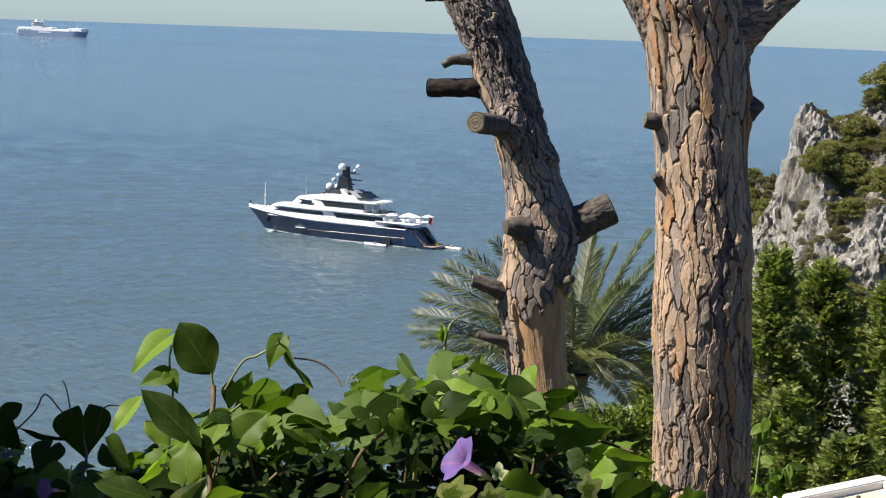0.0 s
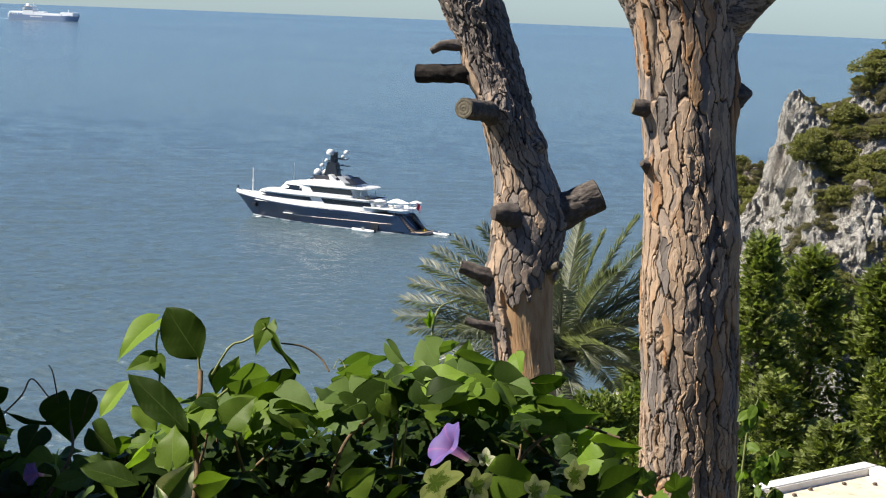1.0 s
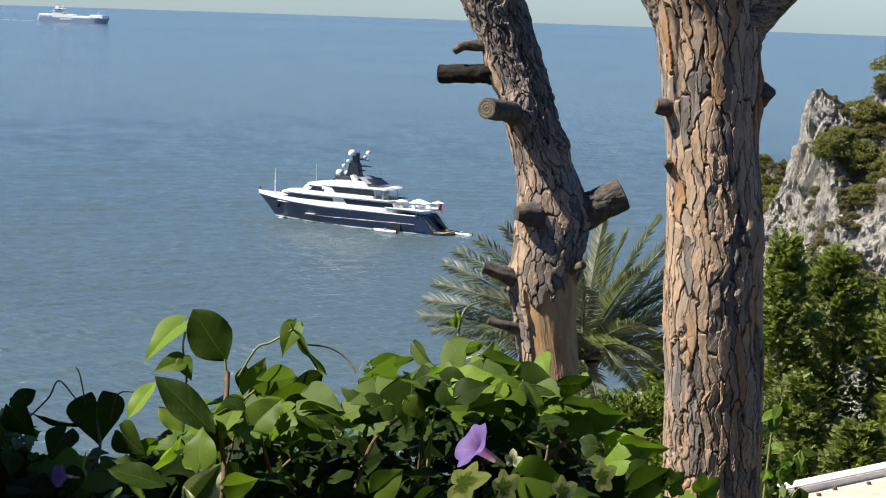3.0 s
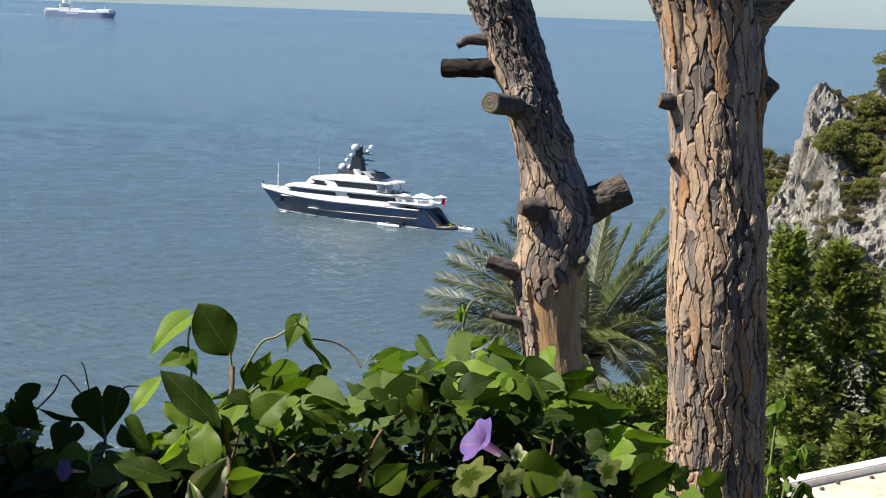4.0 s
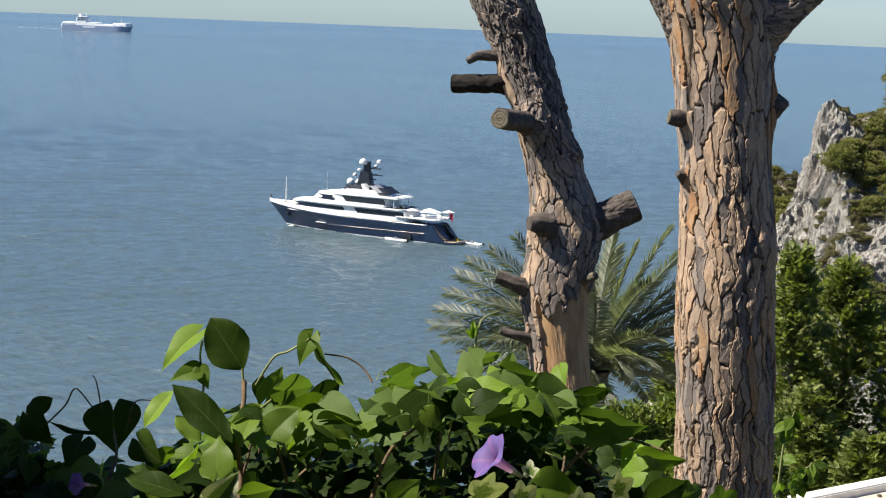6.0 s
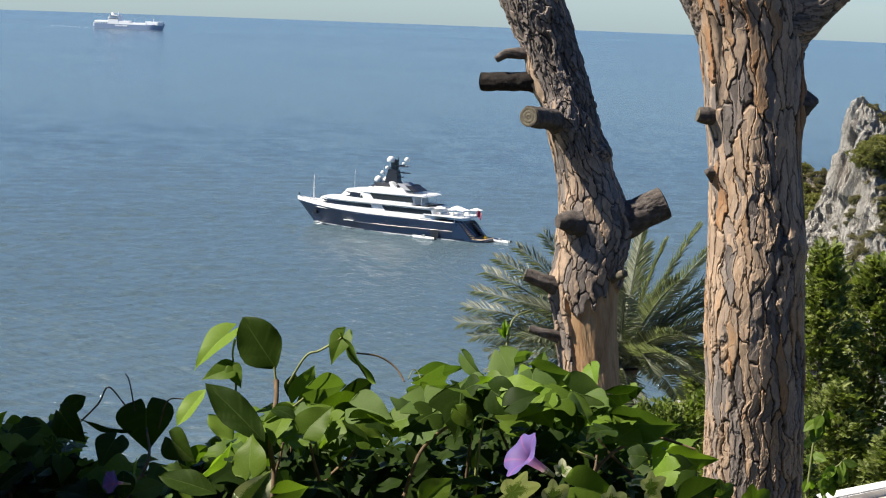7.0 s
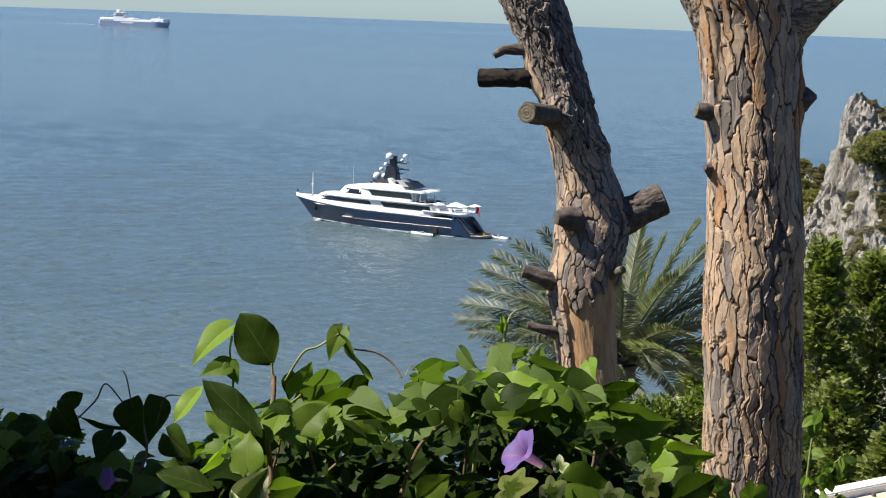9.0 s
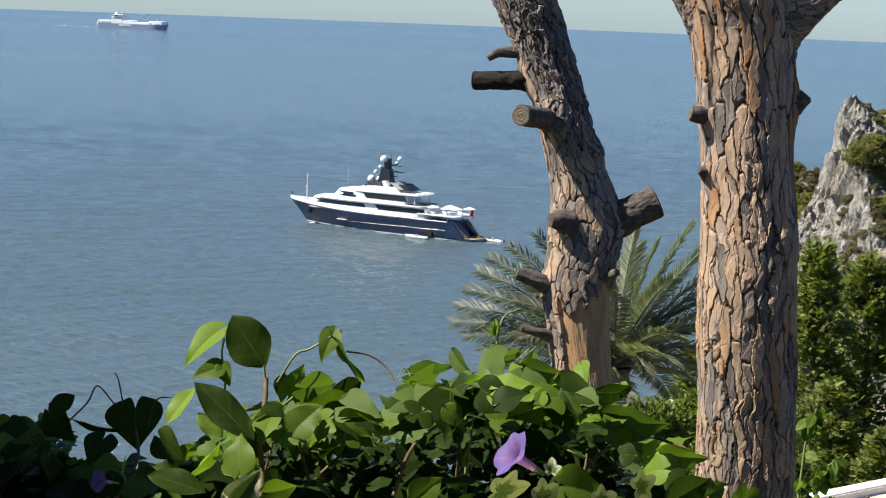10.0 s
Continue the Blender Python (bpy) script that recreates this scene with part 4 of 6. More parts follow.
def foliage_material(name, dark, mid, light, rough=0.6, through_light=0.35):
    n = Nodes(name)
    c = n.ramp(n.island(), (0.0, dark), (0.5, mid), (1.0, light))
    big = n.ramp(n.noise(0.9, 4, 0.6), (0.3, (0.7, 0.72, 0.7)), (0.7, (1.2, 1.15, 1.05)))
    c = n.mix(0.8, c, big, "MULTIPLY")
    mat = n.done(c, rough, 0, 0.35)
    leaf = n.tree.nodes.new("ShaderNodeBsdfTranslucent")
    n.link(n.mix(1.0, c, (1.25, 1.45, 0.6), "MULTIPLY"), leaf.inputs[0])
    m = n.tree.nodes.new("ShaderNodeMixShader")
    m.inputs[0].default_value = through_light
    out = n.tree.nodes["Material Output"]
    n.link(n.bsdf.outputs[0], m.inputs[1])
    n.link(leaf.outputs[0], m.inputs[2])
    n.link(m.outputs[0], out.inputs[0])
    return mat


CLIFF_PINE = foliage_material("cliff pine needles", (0.13, 0.128, 0.045), (0.21, 0.208, 0.075), (0.32, 0.31, 0.125))
CLIFF_SCRUB = foliage_material("dry scrub", (0.10, 0.092, 0.055), (0.19, 0.172, 0.105), (0.30, 0.265, 0.17))
CONIFER = foliage_material("conifer sprays", (0.105, 0.128, 0.036), (0.195, 0.232, 0.068), (0.33, 0.365, 0.125))
SHRUB = foliage_material("fine bright shrub", (0.07, 0.095, 0.02), (0.13, 0.17, 0.035), (0.22, 0.27, 0.065))
PALM_LEAF = foliage_material("palm leaflets", (0.135, 0.150, 0.11), (0.22, 0.236, 0.175), (0.37, 0.38, 0.30), 0.42, 0.30)
TWIG = plain("twig bark", (0.12, 0.09, 0.065), 0.9, 0, 0.3, 8)


def crag_mesh(base, apex, profile, seed, rows=110, cols=150, rough=1.0, squash=(1, 1)):
    """A craggy peak: rings from base to apex; profile gives (height fraction, radius)."""
    b, a = Vector(base), Vector(apex)
    hs, rs = [p[0] for p in profile], [p[1] for p in profile]
    verts = []
    for i in range(rows):
        h = i / (rows - 1)
        c = b.lerp(a, h)
        c.z = b.z + (a.z - b.z) * h
        r = float(np.interp(h, hs, rs))
        for j in range(cols):
            t = 2 * math.pi * j / cols
            d = Vector((math.cos(t) * squash[0], math.sin(t) * squash[1], 0))
            p = c + d * r
            q = p * 0.085 + Vector((seed * 7.3, seed * 3.1, 0))
            big = noise.fractal(q, 0.9, 2.1, 4)
            blocky = noise.cell(Vector((p.x * 0.5 + big * 1.5, p.y * 0.5, p.z * 0.22 + seed))) - 0.5
            crack = noise.ridged_multi_fractal(Vector((p.x * 0.22, p.y * 0.22, p.z * 0.09)) + Vector((seed, 0, 0)), 0.9, 2.2, 5, 1.0, 2.0) - 1.0
            fine = noise.fractal(p * 0.8, 0.8, 2.2, 3)
            out = (0.35 * r + 0.5) * 0.40 * big + 0.7 * blocky + 0.8 * crack + 0.35 * fine
            k = min(1.0, r / 2.2 + 0.08)
            q2 = p + d * out * rough * k * min(1.0, max(0.25, (1.0 - h) * 10)) + Vector((0, 0, rough * k * (0.6 * big + 0.35 * blocky) * min(1.0, max(0.0, (0.93 - h) * 8))))
            verts.append(tuple(q2))
    faces = grid_faces(rows, cols, True).tolist()
    faces.append(list(range((rows - 1) * cols, rows * cols)))
    return mesh_of("crag", verts, faces, ROCK, False)


def tuft(out_v, out_f, at, direction, size, rng, blades=6, width=0.22, spread=0.9):
    """A tuft of pointed blades round a direction."""
    for _ in range(blades):
        d = (direction + Vector((rng.gauss(0, spread), rng.gauss(0, spread), rng.gauss(0, spread) * 0.8))).normalized()
        side = d.cross(Vector((rng.uniform(-1, 1), rng.uniform(-1, 1), rng.uniform(-1, 1)))).normalized() * size * width
        n = len(out_v)
        out_v.extend((tuple(at), tuple(at + d * size * 0.55 + side), tuple(at + d * size), tuple(at + d * size * 0.55 - side)))
        out_f.append((n, n + 1, n + 2, n + 3))


def shrub_mesh(seed, wide, tall, tufts, size, material, layers=5, flat=0.5):
    """An uneven crown: clumps in layers, each a cloud of small tufts."""
    rng = random.Random(seed)
    v, f = [], []
    clumps = []
    for k in range(layers * 4):
        h = rng.random()
        a = rng.uniform(0, 2 * math.pi)
        r = wide * (0.35 + 0.65 * rng.random()) * math.sqrt(max(0.1, 1 - (h - 0.35) ** 2 * 1.6))
        clumps.append((Vector((math.cos(a) * r, math.sin(a) * r, tall * (0.25 + 0.75 * h))), wide * rng.uniform(0.22, 0.42)))
    for _ in range(tufts):
        c, r = rng.choice(clumps)
        d = Vector((rng.gauss(0, 1), rng.gauss(0, 1), rng.gauss(0.35, 0.8))).normalized()
        at = c + Vector((d.x * r, d.y * r, d.z * r * flat)) * rng.uniform(0.6, 1.05)
        tuft(v, f, at, (d + Vector((0, 0, 0.4))).normalized(), size * rng.uniform(0.6, 1.3), rng, 5)
    return mesh_of("crown", v, f, material, False)


def twig_trunk(tall, r, seed, limbs=6, reach=0.6):
    rng = random.Random(seed)
    bms = [rod((0, 0, -0.8), (0.05, 0, tall * 0.7), r, r * 0.5)]
    for k in range(limbs):
        a, z = rng.uniform(0, 6.28), tall * rng.uniform(0.2, 0.6)
        bms.append(rod((0, 0, z), (math.cos(a) * reach, math.sin(a) * reach, z + reach * rng.uniform(0.2, 0.7)), r * 0.5, r * 0.2, 6))
    return merge(*bms)


CREST_X = (6, 20, 29.0, 36, 42.6, 46.2, 46.9, 47.9, 48.7, 49.6, 50.8, 53.0, 55.5, 58.5, 65, 80, 125)
CREST_Z = (-8, 12, 34.0, 50, 61.0, 66.6, 70.2, 74.8, 78.2, 78.8, 77.6, 75.8, 76.2, 79.4, 86, 94, 96)


def headland_height(x, y):
    """A ridge that climbs inland from a pinnacle; it falls steeply to the viewer's side in ribs and steps."""
    warp = 5.0 * (fbm(x * 0.09, y * 0.07, 5) - 0.5)
    crest = np.interp(x + 0.25 * (vnoise(x * 1.3, y * 0.3, 8) - 0.5), CREST_X, CREST_Z)
    line = 248.0 + np.clip(x - 56, 0, 60) * 0.35 - np.clip(46 - x, 0, 30) * 0.25
    d = line - y
    near = np.interp(d + warp, [-6, 0, 2, 5, 14, 22, 34, 60, 110], [0, 0, 3.0, 6.0, 13, 20, 33, 60, 95])
    far = np.clip(-d, 0, 200) * 0.9
    z = crest - np.where(d > 0, near, far) + 2.2 * (fbm(x * 0.16, y * 0.16, 12) - 0.45) * np.clip(d / 4, 0, 1)
    # the lower outcrop stands out as a buttress
    ridge = np.exp(-(((x - 0.10 * (y - 228) - 55.4) / 3.4) ** 2)) * np.clip((y - 219.5) / 9.0, 0, 1) * np.clip((246 - y) / 6, 0, 1)
    top = 67.6 - 0.35 * np.abs(y - 232) + 2.2 * (fbm(x * 0.5, y * 0.5, 14) - 0.5)
    return np.where(ridge > 0.02, np.maximum(z, z + (top - z) * ridge), z)


def build_headland():
    xs = np.concatenate([np.linspace(6, 37, 40), np.arange(37.3, 66, 0.27), np.linspace(66.5, 125, 60)])
    ys = np.concatenate([np.linspace(140, 214, 40), np.arange(214.4, 256, 0.30), np.linspace(257, 330, 50)])
    gx, gy = np.meshgrid(xs, ys)
    gz = headland_height(gx, gy)
    dzx, dzy = np.gradient(gz, xs, axis=1), np.gradient(gz, ys, axis=0)
    inv = 1 / np.sqrt(dzx**2 + dzy**2 + 1)
    verts = []
    for x, y, z, nx, ny, nz in zip(gx.ravel(), gy.ravel(), gz.ravel(), (-dzx * inv).ravel(), (-dzy * inv).ravel(), inv.ravel()):
        p = Vector((x, y, z))
        big = noise.fractal(p * 0.16, 0.9, 2.1, 3)
        blocky = noise.cell(Vector((x * 0.55 + big, y * 0.55, z * 0.30 + big * 1.5))) - 0.5
        crack = noise.ridged_multi_fractal(Vector((x * 0.30, y * 0.30, z * 0.13)), 0.9, 2.2, 4, 1.0, 2.0) - 1.0
        fine = noise.fractal(p * 1.3, 0.5, 2.2, 4)
        out = (0.55 * big + 0.70 * blocky - 0.50 * crack + 0.52 * fine) * (1.15 - 0.5 * nz)
        verts.append((x + nx * out, y + ny * out, z + nz * out * 0.8))
    me = mesh_of("headland_rock", verts, grid_faces(len(ys), len(xs)), ROCK, False)
    tagged(new("headland_rock", me), "pale limestone headland with a sharp pinnacle and scrub", "rock", "headland rocks")
    back = crag_mesh((52, 282, -6), (50.0, 280, 64.2), [(0, 34), (0.6, 16), (0.9, 7), (1, 2.5)], 7, 120, 150, 1.0, (1, 0.8))
    tagged(new("hump_rock", back), "low scrubby rock hump", "rock", "headland rocks")
    return [BVHTree.FromPolygons([v.co[:] for v in m.vertices], [p.vertices[:] for p in m.polygons]) for m in (me, back)]


CRAGS = build_headland()


def drop(x, y):
    """The highest rock under a place, and its normal."""
    best = None
    for t in CRAGS:
        hit = t.ray_cast(Vector((x, y, 120)), Vector((0, 0, -1)))
        if hit[0] is not None and (best is None or hit[0].z > best[0].z):
            best = (hit[0], hit[1])
    return best


def build_cliff_plants():
    rng = random.Random(8)
    kinds = []
    for k in range(3):
        t = thing("cliff_pine", "small wind-bent pine rooted in the cliff", "tree", (0, 0, 0), "cliff pines")
        part("trunk", twig_trunk(2.0, 0.14, 40 + k), TWIG, t)
        part("crown", shrub_mesh(50 + k, 1.3, 1.7, 1300, 0.19, CLIFF_PINE, 9, 0.6), None, t)
        kinds.append(t)
    scrubs = []
    for k in range(2):
        t = thing("scrub_bush", "dry olive-brown scrub bush on the rock", "bush", (0, 0, 0), "cliff scrub")
        part("stem", twig_trunk(0.9, 0.07, 60 + k, 5, 0.4), TWIG, t)
        part("crown", shrub_mesh(70 + k, 1.0, 1.0, 520, 0.17, CLIFF_SCRUB, 6, 0.7), None, t)
        scrubs.append(t)
    used = set()
    done = tries = bushes = pines = 0
    shapes, rest_v, rest_f = {}, [], []
    while done < 2000 and tries < 40000:
        tries += 1
        x, y = rng.uniform(38, 68), rng.choice((rng.uniform(216, 258), rng.uniform(216, 258), rng.uniform(216, 258), rng.uniform(262, 286)))
        hit = drop(x, y)
        if not hit or hit[0].z < 42:
            continue
        p, n = hit
        edge = float(np.interp(p.z, [55, 61, 66.6, 74, 78], [45, 46.5, 48.6, 50.0, 51.0]))
        bare = (x < edge and 236 < y < 262) or n.z < 0.16 or (51.2 < x - 0.10 * (y - 228) < 57.8 and 222 < y < 233 and rng.random() < 0.88)
        patch = noise.noise(Vector((x * 0.17, y * 0.17, p.z * 0.14 + 4)))
        if bare or (patch < -0.02 and rng.random() < 0.82) or (n.z < 0.35 and rng.random() < 0.4):
            continue
        pine = patch > 0.0 and pines < 190 and rng.random() < 0.4
        pines += pine
        pool = kinds if pine else scrubs
        src = rng.choice(pool)
        s = rng.uniform(0.7, 1.7) if pine else rng.uniform(0.4, 1.1)
        m = Matrix.Translation(p - Vector((0, 0, 0.15))) @ Euler((rng.uniform(-0.2, 0.2), rng.uniform(-0.25, 0.1), rng.uniform(0, 6.28))).to_matrix().to_4x4()
        grow = (s * rng.uniform(0.9, 1.3), s * rng.uniform(0.9, 1.3), s * rng.uniform(0.75, 1.1))
        if not pine:
            bushes += 1
            if bushes > 280:
                crown = next(c for c in src.children if c.name.startswith("crown")).data
                if crown.name not in shapes:
                    shapes[crown.name] = (np.array([v.co[:] for v in crown.vertices]), np.array([p.vertices[:] for p in crown.polygons]))
                cv, cf = shapes[crown.name]
                mm = np.array(m @ Matrix.Diagonal((*grow, 1)))
                rest_f.append(cf + sum(len(q) for q in rest_v))
                rest_v.append(cv @ mm[:3, :3].T + mm[:3, 3])
                done += 1
                continue
        if src.name not in used:
            used.add(src.name)
            ob = src
            ob.matrix_basis = m
        else:
            ob = copy_thing(src, m)
        ob.scale = grow
        done += 1
    ob = new("scrub", mesh_of("scrub", np.concatenate(rest_v), np.concatenate(rest_f), CLIFF_SCRUB, False))
    tagged(ob, "low olive scrub spread over the limestone cliff", "scrub", kind="stuff")


build_cliff_plants()


# ---- conifers below ----
def conifer_mesh(seed, tall, wide, branches=95, sprays=24, size=0.22):
    rng = random.Random(seed)
    v, f = [], []
    for k in range(branches):
        h = (k + rng.random()) / branches
        z = tall * (0.04 + 0.94 * h)
        a = rng.uniform(0, 2 * math.pi)
        reach = wide * (1 - h) ** 0.70 * rng.uniform(0.55, 1.2) * (0.85 + 0.3 * math.sin(h * 19 + a * 2)) + 0.18
        rise = rng.uniform(0.15, 0.75)
        d = Vector((math.cos(a), math.sin(a), rise)).normalized()
        for s in range(sprays):
            u = (0.05 + 0.95 * rng.random() ** 0.6)
            at = Vector((0, 0, z)) + d * reach * u + Vector((rng.gauss(0, 0.13), rng.gauss(0, 0.13), rng.gauss(0, 0.11))) * (0.5 + reach * 0.5)
            dd = (d + Vector((rng.gauss(0, 0.35), rng.gauss(0, 0.35), rng.gauss(0.1, 0.35)))).normalized()
            # a flat feathery spray
            side = dd.cross(Vector((rng.gauss(0, 0.4), rng.gauss(0, 0.4), 1))).normalized()
            ln = size * rng.uniform(0.7, 1.25)
            for q in range(9):
                w = (q - 4) / 4
                tip = (dd * (1 - 0.35 * abs(w)) + side * w * 0.75).normalized()
                b = at + dd * ln * 0.10 * (4 - abs(q - 4))
                l2 = ln * (0.55 if abs(w) > 0.6 else 0.75)
                sd = tip.cross(side.cross(dd)).normalized() * l2 * 0.13
                n = len(v)
                v.extend((tuple(b), tuple(b + tip * l2 * 0.5 + sd), tuple(b + tip * l2), tuple(b + tip * l2 * 0.5 - sd)))
                f.append((n, n + 1, n + 2, n + 3))
    return mesh_of("crown", v, f, CONIFER, False)


def build_conifers():
    kinds = []
    for k, (tall, wide) in enumerate(((10.5, 2.3), (9.5, 2.7), (8.5, 2.4))):
        t = thing("conifer_tree", "dark green conifer with dense feathery sprays", "tree", (0, 0, 0), "conifers")
        part("trunk", rod((0, 0, -1.0), (0, 0, tall * 0.96), 0.2, 0.03), TWIG, t)
        part("crown", conifer_mesh(80 + k, tall, wide, 240, 42, 0.18), None, t)
        kinds.append((t, tall))
    # x, y, top, kind, scale, turn
    stand = ((8.5, 45.6, 84.1, 0, 1.0, 10), (10.15, 47.0, 83.6, 1, 1.0, 75), (11.6, 45.6, 83.4, 2, 1.05, 140), (13.4, 49.0, 84.0, 0, 1.1, 200), (7.6, 48.6, 82.4, 1, 1.0, 260), (6.0, 49.5, 80.5, 2, 1.0, 310),
             (8.0, 40.2, 81.6, 1, 0.85, 30), (9.0, 38.6, 80.9, 2, 0.9, 95), (10.2, 39.5, 82.2, 0, 0.85, 170), (6.6, 38.0, 80.6, 2, 0.85, 230), (11.8, 42.0, 82.6, 1, 0.95, 290), (7.6, 34.5, 79.4, 1, 0.7, 15),
             (9.2, 33.8, 79.2, 0, 0.7, 120), (4.6, 36.0, 79.3, 1, 0.8, 60), (10.6, 34.5, 79.9, 2, 0.75, 330), (2.6, 37.5, 78.4, 0, 0.8, 180))
    used = set()
    for x, y, top, k, s, turn in stand:
        src, tall = kinds[k]
        m = pose(x, y, top - tall * s, 0, 0, turn)
        if k in used:
            ob = copy_thing(src, m)
        else:
            used.add(k)
            ob = src
            ob.matrix_basis = m
        ob.scale = (s, s, s)


build_conifers()


# ---- bright shrub between the pines ----
def build_low_shrubs():
    for k, (x, y, top, w) in enumerate(((2.35, 19.6, 85.75, 0.75), (3.2, 20.2, 85.2, 0.9), (1.5, 20.5, 85.0, 0.8), (2.7, 18.4, 85.2, 0.6))):
        base = float(hill_height(np.array(x), np.array(y)))
        t = thing("low_shrub", "fine-leaved bright green shrub under the palm", "shrub", (x, y, base), "low shrubs")
        tall = top - base
        part("stem", twig_trunk(tall * 0.8, 0.07, 90 + k, 8, w * 0.6), TWIG, t)
        part("crown", shrub_mesh(95 + k, w, tall, 6500, 0.085, SHRUB, 9, 1.0), None, t)


build_low_shrubs()


# ---- the palm ----
def frond_mesh(seed, tip, droop, length_leaf=0.40, pairs=120):
    """A frond that arches from the crown to its tip, feathered with folded leaflets."""
    rng = random.Random(seed)
    tip = Vector(tip)
    span = tip.length
    mid = tip * 0.55 + Vector((0, 0, droop * 0.7))
    def at(u):
        return mid * (2 * u * (1 - u)) + tip * (u * u)
    v, f = [], []
    def strip(a, b, side, up, w):
        n = len(v)
        v.extend((tuple(a - side * w * 0.35), tuple(a + side * w * 0.35), tuple(a.lerp(b, 0.5) + side * w + up * 0.012), tuple(b), tuple(a.lerp(b, 0.5) - side * w + up * 0.012)))
        f.append((n, n + 1, n + 2, n + 3, n + 4))
    pts = [at(k / 24) for k in range(25)]
    for k in range(24):
        a, b = pts[k], pts[k + 1]
        d = (b - a).normalized()
        s1 = d.cross(Vector((0, 0, 1))).normalized()
        s2 = s1.cross(d)
        w0, w1 = 0.030 * (1 - k / 25) + 0.004, 0.030 * (1 - (k + 1) / 25) + 0.004
        n = len(v)
        for p, w in ((a, w0), (b, w1)):
            v.extend((tuple(p + s1 * w), tuple(p + s2 * w), tuple(p - s1 * w), tuple(p - s2 * w)))
        for j in range(4):
            f.append((n + j, n + (j + 1) % 4, n + 4 + (j + 1) % 4, n + 4 + j))
    for k in range(pairs):
        u = 0.10 + 0.89 * k / (pairs - 1)
        p = at(u)
        d = (at(min(1, u + 0.02)) - at(u - 0.02)).normalized()
        s = d.cross(Vector((0, 0, 1))).normalized()
        up = s.cross(d).normalized()
        ln = length_leaf * (0.35 + 0.65 * math.sin(math.pi * min(1, 0.12 + u * 0.86)) ** 0.6) * rng.uniform(0.85, 1.1)
        for sgn in (1, -1):
            lean = 0.48 + 0.55 * u
            tipd = (s * sgn * 0.85 + d * lean + up * (0.12 + 0.42 * sgn + rng.gauss(0, 0.14)) + Vector((0, 0, -0.14))).normalized()
            flat = tipd.cross(up + Vector((rng.gauss(0, 0.3), rng.gauss(0, 0.3), 0))).normalized()
            strip(p, p + tipd * ln, flat, up, 0.0095)
    return mesh_of("frond", v, f, PALM_LEAF, False)


def build_palm():
    x, y, z = 2.05, 27.55, 84.35
    base = float(hill_height(np.array(x), np.array(y)))
    palm = thing("palm_tree", "feathery green palm crown with arching fronds", "tree", (x, y, z))
    bm = bmesh.new()
    rng = random.Random(5)
    rings = []
    for i in range(40):
        h = i / 39
        r = 0.26 + 0.035 * (i % 2) + 0.06 * math.exp(-h * 12)
        rings.append([bm.verts.new((r * (1 + 0.05 * math.sin(7 * a + i * 2.4)) * math.cos(a), r * math.sin(a), (base - z - 0.3) * (1 - h))) for a in (2 * math.pi * j / 18 for j in range(18))])
    for a, b in zip(rings, rings[1:]):
        for j in range(18):
            bm.faces.new((a[j], a[(j + 1) % 18], b[(j + 1) % 18], b[j]))
    part("trunk", bm, TWIG, palm)
    shown = (((-2.50, -0.2, 0.62), 0.50), ((-2.30, -0.1, 1.12), 0.55), ((-1.98, 0.1, 1.60), 0.55), ((-1.25, 0.2, 1.98), 0.5), ((-0.5, 0.4, 2.05), 0.5), ((0.27, 0.3, 2.15), 0.45), ((0.62, 0.2, 1.95), 0.4),
             ((1.12, 0.2, 2.22), 0.35), ((1.30, -0.2, 1.95), 0.35), ((1.55, 0.1, 1.30), 0.5), ((1.50, -0.3, 0.72), 0.5), ((1.75, 0.2, 1.7), 0.5), ((-2.0, -0.6, 0.25), 0.6), ((-2.42, 0.1, 0.82), 0.5), ((-2.15, 0.3, 1.36), 0.5), ((-1.65, 0.1, 1.78), 0.5), ((-1.6, -0.5, 1.05), 0.5), ((-1.0, -0.2, 1.55), 0.45), ((-2.3, -0.4, 0.45), 0.55), ((-0.9, 0.5, 2.0), 0.45), ((1.5, 0.5, 1.0), 0.5), ((1.7, -0.1, 0.3), 0.55), ((-1.5, -0.9, 0.55), 0.6),
             ((1.25, -0.7, 0.20), 0.6), ((0.9, -1.0, 0.7), 0.55), ((-0.6, -1.1, 0.9), 0.6), ((0.4, -1.2, 0.2), 0.7), ((0.8, -0.6, 1.5), 0.5))
    for k, (tip, droop) in enumerate(shown):
        part("frond", frond_mesh(200 + k, tip, droop), None, palm)
    for k in range(15):
        a = rng.uniform(0, 6.28)
        el = rng.uniform(-0.5, 1.0)
        ln = rng.uniform(1.7, 2.4)
        tip = (math.cos(a) * math.cos(el) * ln, math.sin(a) * math.cos(el) * ln, math.sin(el) * ln)
        part("frond", frond_mesh(300 + k, tip, rng.uniform(0.45, 0.75)), None, palm)


build_palm()


